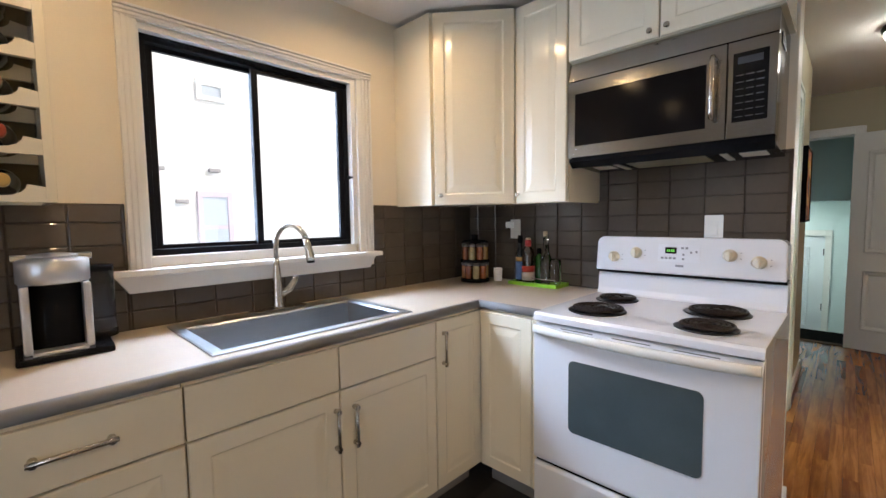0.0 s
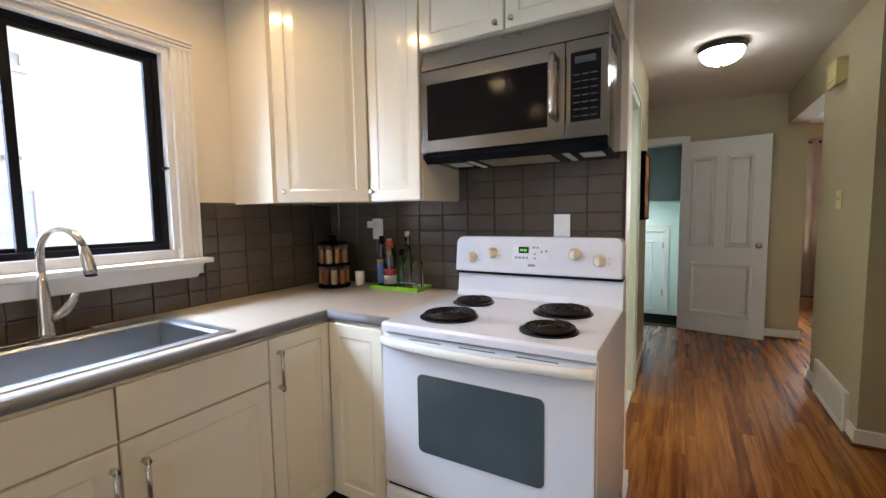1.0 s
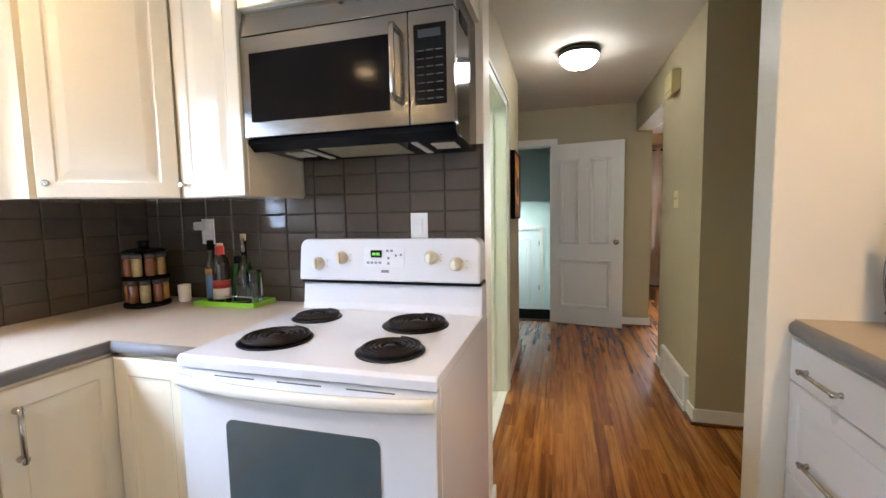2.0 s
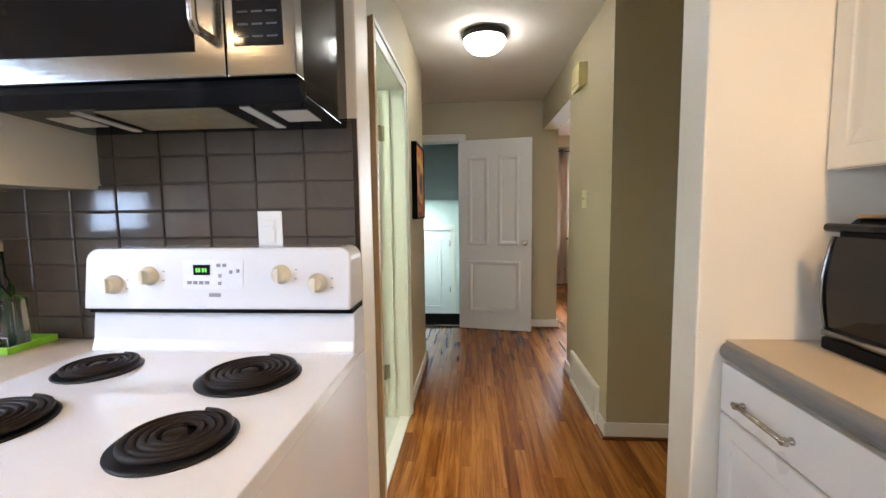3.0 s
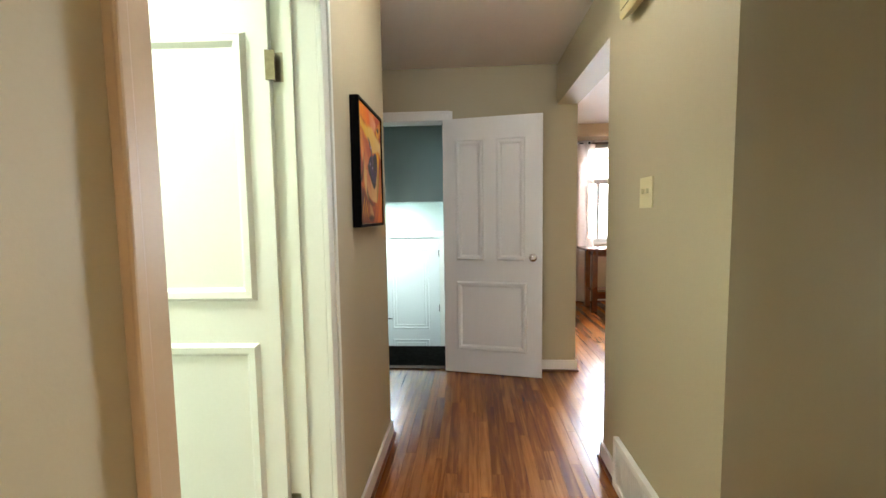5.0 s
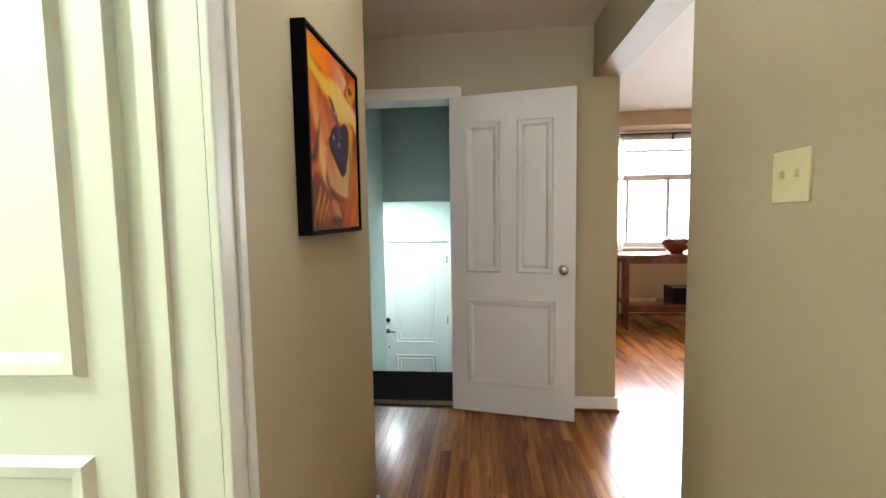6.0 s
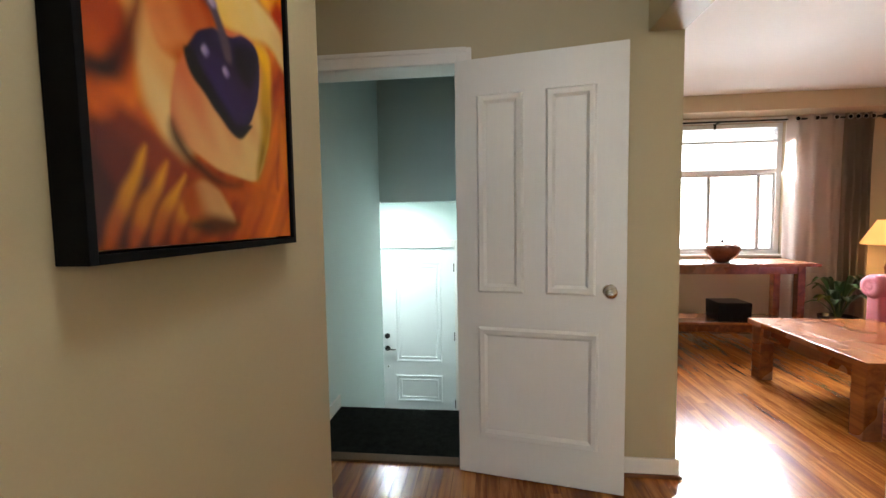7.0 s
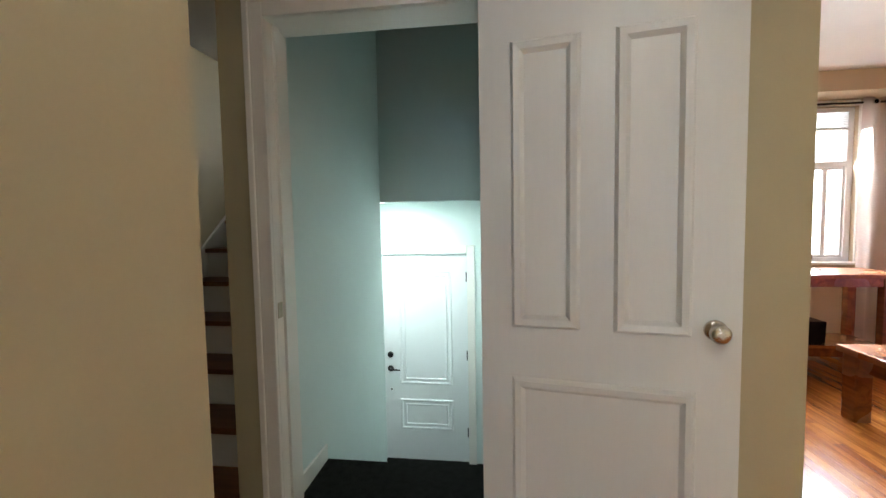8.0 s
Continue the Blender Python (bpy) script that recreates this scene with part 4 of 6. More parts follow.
bgd = part("backguard", prism([(1.972, 0.90), (1.965, 0.925), (1.975, 0.95), (1.985, 1.028), (2.03, 1.03), (2.075, 1.03), (2.075, 0.90)], RY0 + 0.004, RY1 - 0.004, "y", bev=0.004), M_white, rg)
# Black filling stands in for the dark of the gap under the panel.
part("backguard_gap", bx(1.970, 2.07, RY0 + 0.006, RY1 - 0.006, 1.0285, 1.0405), M_black, rg)
cpm = prism(rounded(RY0 + 0.008, RY1 + 0.002, 1.040, 1.204, 0.034, 0.006), 1.9585, 2.078, "x")
for v in cpm.verts:
    if v.co.x < 2.0:
        v.co.x += (v.co.z - 1.040) * 0.125
bmesh.ops.bevel(cpm, geom=[e for e in cpm.edges if all(v.co.x < 2.0 for v in e.verts)], offset=0.007, segments=3, profile=0.5, affect="EDGES")
cp = part("control_panel", cpm, M_white, rg)


def panel_pt(y, z, out=0.0):
    """A place on the sloping control panel."""
    return (1.960 + (z - 1.052) * 0.125 - out, y, z)


kn = 0
for y, z in ((0.833, 1.107), (0.730, 1.130), (0.360, 1.134), (0.262, 1.111)):
    x = panel_pt(y, z)[0]
    kbm = lathe([(0.026, 0.0), (0.026, -0.004), (0.0215, -0.008), (0.019, -0.022), (0.016, -0.025)], x, y, z, 28, "x")
    box(kbm, x - 0.034, x - 0.020, y - 0.0055, y + 0.0055, z - 0.019, z + 0.019, bev=0.002)
    part("control_knob", kbm, mat("knob_almond", (0.76, 0.70, 0.56), 0.35, var=0.02), cp, "almond plastic burner knob")
    marks = bmesh.new()
    for dy, dz in ((0.036, 0.012), (0.036, -0.012)):
        box(marks, panel_pt(0, z + dz)[0] - 0.0006, panel_pt(0, z + dz)[0] + 0.002, y - dy - 0.006, y - dy, z + dz - 0.0015, z + dz + 0.0015)
    dm = part("dial_marks", marks, mat("print_grey", (0.25, 0.25, 0.27), 0.5), cp)
    tagged(dm, kind="stuff")
dsp = part("display_bezel", prism([(panel_pt(0, 1.096)[0] - 0.0012, 1.096), (panel_pt(0, 1.172)[0] - 0.0012, 1.172), (panel_pt(0, 1.172)[0] + 0.004, 1.172), (panel_pt(0, 1.096)[0] + 0.004, 1.096)], 0.466, 0.634, "y"), mat("bezel_white", (0.72, 0.73, 0.76), 0.3), cp)
part("display", bx(panel_pt(0, 1.145)[0] - 0.0035, panel_pt(0, 1.145)[0] + 0.004, 0.558, 0.604, 1.132, 1.160), M_blackglass, dsp, "dark clock display")
dig = bmesh.new()
for k in range(4):
    box(dig, panel_pt(0, 1.145)[0] - 0.0042, panel_pt(0, 1.145)[0], 0.5685 + 0.0078 * k - (0.002 if k < 2 else 0), 0.5735 + 0.0078 * k - (0.002 if k < 2 else 0), 1.140, 1.151)
part("clock_digits", dig, glow("green_digits", (0.25, 1.0, 0.15), 0.25), dsp, "lit green clock bars")
btn = bmesh.new()
for yy, zz, w in [(0.615 - 0.0165 * k, 1.112, 0.011) for k in range(4)] + [(0.535, 1.158, 0.010), (0.518, 1.158, 0.010), (0.530, 1.130, 0.008), (0.530, 1.110, 0.008), (0.500, 1.140, 0.008), (0.480, 1.143, 0.008)]:
    xx = panel_pt(0, zz)[0]
    box(btn, xx - 0.003, xx + 0.002, yy - w / 2, yy + w / 2, zz - 0.0045, zz + 0.0045)
tagged(part("buttons", btn, mat("print_grey", (0.25, 0.25, 0.27), 0.5), dsp), kind="stuff")
part("badge", bx(panel_pt(0, 1.079)[0] - 0.0012, panel_pt(0, 1.079)[0] + 0.002, 0.528, 0.560, 1.074, 1.084), mat("print_grey", (0.25, 0.25, 0.27), 0.5), cp)
for bxx, byy, r in ((1.555, 0.734, 0.101), (1.829, 0.762, 0.080), (1.803, 0.367, 0.103), (1.529, 0.345, 0.086)):
    bn = part("burner", lathe([(r + 0.010, 0.9215), (r + 0.011, 0.925), (r + 0.004, 0.9255), (r - 0.004, 0.922), (0.02, 0.9218)], bxx, byy, 0, 40), M_blackm, rg, "black drip bowl")
    turns = 5 if r > 0.09 else 4
    path = []
    for i in range(turns * 26 + 1):
        a = 2 * math.pi * i / 26
        rr = 0.026 + (r - 0.026 - 0.002) * i / (turns * 26)
        path.append((bxx + rr * math.cos(a), byy + rr * math.sin(a), 0.9345))
    part("coil", tube(path, 0.0062, 8), M_coil, bn, "dark spiral heating coil")
    part("coil_cap", lathe([(0.018, 0.926), (0.019, 0.936), (0.012, 0.939), (0.002, 0.939)], bxx, byy, 0, 20), M_coil, bn)

# ---- microwave ----
mw = thing("microwave", "stainless steel over-the-range microwave oven with black sides", "microwave", (1.92, 0.595, 1.53))
part("body", prism([(1.79, 1.545), (2.085, 1.53), (2.095, 1.54), (2.095, 1.998), (1.79, 1.998)], 0.206, 0.984, "y", bev=0.003), M_mwbody, mw)
part("bottom_lip", prism([(1.762, 1.556), (1.795, 1.53), (1.80, 1.57), (1.765, 1.572)], 0.206, 0.984, "y"), M_black, mw)
part("top_grille", prism([(1.752, 1.918), (1.79, 1.918), (1.79, 2.0), (1.766, 2.0)], 0.205, 0.985, "y", bev=0.002), M_steel, mw, "brushed steel top panel")
md = part("door", prism([(1.75, 1.574), (1.79, 1.574), (1.79, 1.914), (1.75, 1.914)], 0.352, 0.985, "y", bev=0.003), M_steel, mw)
part("door_glass", bx(1.7485, 1.752, 0.415, 0.935, 1.625, 1.858, bev=0.001), mat("microwave_glass", (0.007, 0.006, 0.006), 0.10, var=0.15, scale=8, fine=400, bump=0.0, spec=0.10), md, "black glass door window")
part("door_handle", tube([(1.750, 0.388, 1.868), (1.712, 0.388, 1.868), (1.706, 0.388, 1.85), (1.706, 0.388, 1.67), (1.712, 0.388, 1.655), (1.750, 0.388, 1.655)], [0.009, 0.010, 0.009, 0.009, 0.010, 0.009], 12), mat("handle_steel", (0.42, 0.39, 0.35), 0.2, 1.0, var=0.05), md, "polished vertical handle")
mc = part("control_panel", bx(1.75, 1.79, 0.205, 0.349, 1.574, 1.914, bev=0.003), M_steel, mw)
part("keypad", bx(1.7485, 1.752, 0.229, 0.332, 1.632, 1.872, bev=0.001), M_blackglass, mc, "black keypad panel")
kp = bmesh.new()
for r_i in range(7):
    for c_i in range(3):
        box(kp, 1.7478, 1.749, 0.240 + 0.030 * c_i, 0.262 + 0.030 * c_i, 1.648 + 0.024 * r_i, 1.6515 + 0.024 * r_i)
tagged(part("key_print", kp, mat("key_print_grey", (0.05, 0.05, 0.053), 0.5), mc), kind="stuff")
part("display", bx(1.7476, 1.749, 0.245, 0.318, 1.832, 1.856), mat("display_grey", (0.06, 0.065, 0.07), 0.2), mc)
part("grease_filter", prism([(1.86, 1.5395), (2.04, 1.5303), (2.04, 1.5333), (1.86, 1.5425)], 0.44, 0.75, "y"), M_filter, mw, "stained mesh grease filter")
for y0 in (0.245, 0.83):
    part("lamp_cover", prism([(1.90, 1.537), (1.99, 1.5325), (1.99, 1.5365), (1.90, 1.541)], y0, y0 + 0.085, "y"), mat("lamp_cover_plastic", (0.70, 0.66, 0.58), 0.4), mw, "pale lamp cover")
    part("filter_rail", prism([(1.86, 1.5387), (2.05, 1.5293), (2.05, 1.534), (1.86, 1.5427)], y0 + (0.12 if y0 < 0.5 else -0.045), y0 + (0.145 if y0 < 0.5 else -0.02), "y"), MATS["lamp_cover_plastic"], mw)
part("side_vent", boxes([(1.84 + 0.02 * i, 1.85 + 0.02 * i, 0.2035, 0.2065, 1.90, 1.94) for i in range(6)]), M_blackm, mw)

# ---- living room backdrop and window ----
bd = setting("backdrop", bx(12.0, 12.05, -14, 8, -1.4, 9), glow("bright_day", (0.95, 0.98, 1.0), 8.0), "bright overcast day outside the living room", "backdrop")
# Glowing sheet outside the added back window.
setting("backdrop_yard", bx(-7.0, -6.95, -9, 9, -1.4, 7), glow("back_sheet_glow", (0.86, 0.94, 1.0), 1.2), "bright glowing sheet outside the added back window", "backdrop")

lw = thing("window_3", "white vinyl living room window with transom and raised blind", "window", (8.37, -2.57, 0.86))
lw["kind"] = "structure"
part("window_frame", boxes([(8.34, 8.42, -3.28, -3.23, 0.86, 2.27), (8.34, 8.42, -1.91, -1.86, 0.86, 2.27), (8.34, 8.42, -3.23, -1.91, 0.86, 0.90), (8.34, 8.42, -3.23, -1.91, 2.22, 2.27), (8.34, 8.42, -3.23, -1.91, 1.735, 1.785)], bev=0.004), M_vinyl, lw)
for y0, y1 in ((-3.23, -3.07), (-3.07, -2.56), (-2.56, -2.06), (-2.06, -1.91)):
    sash = part("sash", boxes([(8.36, 8.40, y0, y0 + 0.02, 0.90, 1.735), (8.36, 8.40, y1 - 0.02, y1, 0.90, 1.735), (8.36, 8.40, y0 + 0.02, y1 - 0.02, 0.90, 0.925), (8.36, 8.40, y0 + 0.02, y1 - 0.02, 1.71, 1.735)], bev=0.002), M_vinyl, lw)
    p_ob = part("pane", bx(8.378, 8.382, y0 + 0.02, y1 - 0.02, 0.925, 1.71), M_glass, sash)
    p_ob.visible_shadow = False
p_ob = part("pane", bx(8.378, 8.382, -3.23, -1.91, 1.785, 2.22), M_glass, lw)
p_ob.visible_shadow = False
part("window_sill", bx(8.24, 8.34, -3.32, -1.82, 0.84, 0.862, bev=0.004), M_trim, lw)
part("casing", boxes([(8.278, 8.299, -3.35, -3.28, 0.862, 2.30), (8.278, 8.299, -1.86, -1.79, 0.862, 2.30), (8.278, 8.299, -3.28, -1.86, 2.27, 2.32)], bev=0.004), M_trim, lw)
bl2 = thing("window_blind", "raised white slatted blind at the window's top", "blind", (8.31, -2.57, 2.08))
part("head_rail", bx(8.29, 8.335, -3.22, -1.92, 2.215, 2.255, bev=0.003), M_vinyl, bl2)
for k in range(8):
    part("slat", bx(8.292, 8.333, -3.21, -1.93, 2.085 + 0.016 * k, 2.091 + 0.016 * k, bev=0.001), M_vinyl, bl2)
part("bottom_rail", bx(8.292, 8.333, -3.21, -1.93, 2.06, 2.08, bev=0.003), M_vinyl, bl2)


def sheer(name, base, trans, clear):
    m = bpy.data.materials.new(name)
    m.use_nodes = True
    n, l = m.node_tree.nodes, m.node_tree.links
    out = n["Material Output"]
    d, t, c = n.new("ShaderNodeBsdfDiffuse"), n.new("ShaderNodeBsdfTranslucent"), n.new("ShaderNodeBsdfTransparent")
    weave = n.new("ShaderNodeTexNoise")
    weave.inputs["Scale"].default_value = 220
    geo = n.new("ShaderNodeNewGeometry")
    l.new(geo.outputs["Position"], weave.inputs["Vector"])
    ramp = n.new("ShaderNodeMapRange")
    ramp.inputs[3].default_value, ramp.inputs[4].default_value = clear * 0.7, clear * 1.3
    l.new(weave.outputs[0], ramp.inputs[0])
    d.inputs[0].default_value = t.inputs[0].default_value = (*base, 1)
    a, b = n.new("ShaderNodeMixShader"), n.new("ShaderNodeMixShader")
    a.inputs[0].default_value = trans
    l.new(d.outputs[0], a.inputs[1])
    l.new(t.outputs[0], a.inputs[2])
    l.new(ramp.outputs[0], b.inputs[0])
    l.new(a.outputs[0], b.inputs[1])
    l.new(c.outputs[0], b.inputs[2])
    l.new(b.outputs[0], out.inputs[0])
    return m


M_sheer = sheer("sheer_fabric", (0.76, 0.66, 0.61), 0.6, 0.30)
M_drape = sheer("taupe_fabric", (0.30, 0.24, 0.20), 0.25, 0.02)


def curtain(y0, y1, folds, x=8.16, z0=0.03, z1=2.30, amp=0.035):
    bm = bmesh.new()
    n, rows = folds * 12, 10
    grid = []
    for j in range(rows + 1):
        z = z0 + (z1 - z0) * j / rows
        k = 0.75 + 0.35 * (1 - j / rows)
        grid.append([bm.verts.new((x + amp * k * math.sin(2 * math.pi * folds * i / n + 0.25 * math.sin(3.0 * j / rows)) + 0.006 * math.sin(i * 0.9 + j), y0 + (y1 - y0) * i / n, z)) for i in range(n + 1)])
    for j in range(rows):
        for i in range(n):
            f = bm.faces.new((grid[j][i], grid[j][i + 1], grid[j + 1][i + 1], grid[j + 1][i]))
            f.smooth = True
    r = bmesh.ops.solidify(bm, geom=bm.faces[:], thickness=0.0025)
    return bm


def curtain_thing(label, y0, y1, folds, material):
    c = thing("curtain", label, "curtain", (8.16, (y0 + y1) / 2, 0.03), group="living room curtains")
    part("cloth", curtain(y0, y1, folds), material, c)
    for i in range(folds):
        yy = y0 + (y1 - y0) * (i + 0.5) / folds
        gr = lathe([(0.028, -0.003), (0.028, 0.003), (0.020, 0.003), (0.020, -0.003)], 8.135, yy, 2.262, 18, "x")
        part("grommet", gr, M_chrome, c)


curtain_thing("sheer pinkish curtain with metal grommets, half drawn", -3.74, -3.20, 3, M_sheer)
curtain_thing("taupe curtain with metal grommets, gathered", -4.02, -3.74, 4, M_drape)
curtain_thing("sheer pinkish curtain with metal grommets, half drawn", -1.95, -1.42, 3, M_sheer)
curtain_thing("taupe curtain with metal grommets, gathered", -1.42, -1.14, 4, M_drape)
rod = thing("curtain_rod", "thin black curtain rod with ball ends", "curtain rod", (8.16, -2.58, 2.262))
part("rod", tube([(8.16, -4.10, 2.262), (8.16, -1.06, 2.262)], 0.010, 12), M_blackm, rod)
for yy in (-4.12, -1.04):
    part("finial", lathe([(0.004, -0.03), (0.022, -0.02), (0.028, 0.0), (0.022, 0.02), (0.004, 0.03)], 8.16, yy, 2.262, 16, "y"), M_blackm, rod)
for yy in (-4.05, -2.57, -1.10):
    part("bracket", boxes([(8.15, 8.298, yy - 0.006, yy + 0.006, 2.255, 2.268), (8.285, 8.298, yy - 0.012, yy + 0.012, 2.21, 2.30)]), M_blackm, rod)

# ---- console table, coffee table and what stands there ----
ct = thing("console_table", "long reddish pine console table with a lower shelf", "console table", (7.87, -2.44, 0))
for k in range(5):
    part("plank", bx(7.60 + 0.103 * k, 7.70 + 0.103 * k, -3.19, -1.70, 0.80, 0.83, bev=0.003), M_table, ct)
part("apron", boxes([(7.66, 7.685, -3.06, -1.83, 0.725, 0.80), (8.02, 8.045, -3.06, -1.83, 0.725, 0.80), (7.685, 8.02, -3.06, -3.035, 0.725, 0.80), (7.685, 8.02, -1.855, -1.83, 0.725, 0.80)], bev=0.002), M_table, ct)
for xx in (7.65, 7.99):
    for yy in (-3.09, -1.86):
        part("leg", bx(xx, xx + 0.065, yy, yy + 0.065, 0.0, 0.80, bev=0.004), M_table, ct)
for k in range(3):
    part("shelf_plank", bx(7.65 + 0.137 * k, 7.782 + 0.137 * k, -3.06, -1.83, 0.235, 0.258, bev=0.002), M_table, ct)
part("shelf_rail", boxes([(7.662, 7.684, -3.03, -1.86, 0.165, 0.235)]), M_table, ct)
solid("storage_box", prism([(7.70, 0.259), (7.95, 0.259), (7.96, 0.44), (7.69, 0.44)], -2.66, -2.36, "y", bev=0.008), M_black, "black lidded box on the console's shelf", "box")
vs = thing("vase", "squat copper-brown glazed pottery bowl vase with a lid", "vase", (7.83, -2.44, 0.83))
part("bowl", lathe([(0.065, 0.831), (0.07, 0.84), (0.12, 0.885), (0.158, 0.945), (0.155, 0.985), (0.12, 1.01), (0.075, 1.02), (0.07, 1.03), (0.03, 1.028)], 7.83, -2.44, 0, 36), mat("copper_glaze", (0.16, 0.07, 0.045), 0.22, 0.5, var=0.5, scale=14, fine=60, bump=0.05), vs)
part("lid_knob", lathe([(0.02, 1.028), (0.012, 1.034), (0.018, 1.045), (0.006, 1.052)], 7.83, -2.44, 0, 16), M_black, vs)

cf = thing("coffee_table", "low chunky reddish plank coffee table", "coffee table", (6.44, -2.66, 0))
for k in range(6):
    part("plank", bx(5.90, 6.98, -2.21 - 0.148 * (k + 1) + 0.003, -2.21 - 0.148 * k, 0.422, 0.462, bev=0.003), M_table, cf)
part("apron", boxes([(5.99, 6.89, -2.275, -2.25, 0.335, 0.422), (5.99, 6.89, -3.06, -3.035, 0.335, 0.422), (5.965, 5.99, -3.06, -2.25, 0.335, 0.422), (6.89, 6.915, -3.06, -2.25, 0.335, 0.422)], bev=0.002), M_table, cf)
for xx in (5.93, 6.85):
    for yy in (-3.075, -2.33):
        part("leg", bx(xx, xx + 0.10, yy, yy + 0.10, 0.0, 0.422, bev=0.006), M_table, cf)

pl = thing("potted_plant", "leafy green houseplant in a glossy black pot", "plant", (7.85, -3.53, 0))
part("pot", lathe([(0.10, 0.0), (0.125, 0.02), (0.15, 0.26), (0.155, 0.29), (0.14, 0.29), (0.13, 0.25), (0.01, 0.245)], 7.85, -3.53, 0, 32), M_black, pl)
part("soil", lathe([(0.13, 0.246), (0.128, 0.258), (0.01, 0.262)], 7.85, -3.53, 0, 20), mat("soil", (0.03, 0.02, 0.015), 1.0, var=0.4), pl)
M_leaf = mat("leaf_green", (0.05, 0.11, 0.035), 0.35, var=0.35, scale=12, fine=60, rand=0.35)
M_leafy = mat("leaf_lime", (0.22, 0.25, 0.04), 0.4, var=0.3, scale=12, fine=60, rand=0.2)
random.seed(5)
for k in range(26):
    a = 2.399 * k
    rise, reach = 0.50 + 0.012 * k + random.uniform(-0.06, 0.06), 0.26 - 0.004 * k + random.uniform(-0.04, 0.05)
    bm = bmesh.new()
    rows = []
    for i in range(8):
        t = i / 7
        rr = 0.02 + reach * t
        zz = 0.28 + (rise - 0.28) * math.sin(min(1, t * 1.15) * math.pi * 0.55) * 0.95 - 0.10 * t * t
        w = 0.004 + 0.036 * math.sin(math.pi * min(1, max(0, t - 0.25) / 0.75)) ** 0.8
        c, s = math.cos(a), math.sin(a)
        p = (7.85 + rr * c, -3.53 + rr * s, zz)
        rows.append((bm.verts.new((p[0] - w * s, p[1] + w * c, zz + 0.006)), bm.verts.new((p[0], p[1], zz - 0.004)), bm.verts.new((p[0] + w * s, p[1] - w * c, zz + 0.006))))
    for q, r2 in zip(rows, rows[1:]):
        for i in (0, 1):
            f = bm.faces.new((q[i], q[i + 1], r2[i + 1], r2[i]))
            f.smooth = True
    bmesh.ops.solidify(bm, geom=bm.faces[:], thickness=0.0015)
    part("leaf", bm, M_leafy if k % 6 == 0 else M_leaf, pl)
ac = thing("armchair", "pink upholstered armchair with rolled arms", "armchair", (6.70, -3.60, 0))
M_pink = mat("pink_fabric", (0.42, 0.12, 0.14), 0.9, var=0.15, scale=10, fine=260, bump=0.4)
part("seat", bx(6.38, 7.02, -3.85, -3.22, 0.12, 0.46, bev=0.04), M_pink, ac)
part("backrest", bx(6.36, 7.04, -4.05, -3.82, 0.12, 0.92, bev=0.06), M_pink, ac)
for xx in (7.10, 6.30):
    arm = bx(xx - 0.06, xx + 0.06, -3.92, -3.21, 0.12, 0.66, bev=0.02)
    lathe([(0.02, -3.178), (0.035, -3.185), (0.05, -3.176), (0.085, -3.182), (0.098, -3.205), (0.098, -3.90), (0.05, -3.93)], xx, 0, 0.70, 28, "y", arm)
    part("arm", arm, M_pink, ac)
for xx in (6.40, 7.04):
    for yy in (-3.98, -3.27):
        part("leg", lathe([(0.02, 0.0), (0.03, 0.12)], xx, yy, 0, 12), M_tread, ac)
tl = thing("table_lamp", "lit floor-standing lamp with a pleated amber shade", "lamp", (7.95, -4.06, 0.0))
part("base", lathe([(0.14, 0.0), (0.14, 0.02), (0.03, 0.04), (0.02, 0.5), (0.05, 0.75), (0.02, 0.85), (0.012, 0.97)], 7.95, -4.06, 0, 24), M_tread, tl)
part("shade", lathe([(0.225, 0.98), (0.23, 0.99), (0.11, 1.22), (0.105, 1.22)], 7.95, -4.06, 0, 36), glow("lit_amber_shade", (1.0, 0.55, 0.16), 0.9), tl, "glowing amber shade")
area("table_lamp_light", (7.95, -4.06, 0.96), (7.95, -4.06, 0), 0.2, 0.2, 6, (1.0, 0.58, 0.24), "DISK")

# ---- hall things ----
pic = thing("picture", "framed abstract painting of orange petals and a purple heart", "painting", (3.982, YL, 1.243))
part("frame", boxes([(3.764, 3.7745, 0.232, 0.2695, 1.243, 1.77), (4.1895, 4.20, 0.232, 0.2695, 1.243, 1.77), (3.7745, 4.1895, 0.232, 0.2695, 1.243, 1.2535), (3.7745, 4.1895, 0.232, 0.2695, 1.7595, 1.77)], bev=0.001), mat("frame_black", (0.003, 0.003, 0.0033), 0.5, var=0.2, spec=0.06), pic, "deep black floater frame")
CU, CV, CY = (3.778, 4.186), (1.257, 1.756), 0.2385
M_art = wood("art_ground", (0.20, 0.030, 0.004), (0.56, 0.155, 0.012), (0.74, 0.36, 0.045), 0.45, "z", 7.0, coat=0.1)
canvas = part("canvas", bx(CU[0], CU[1], CY, 0.262, CV[0], CV[1]), M_art, pic, "painted canvas")


STROKES = []


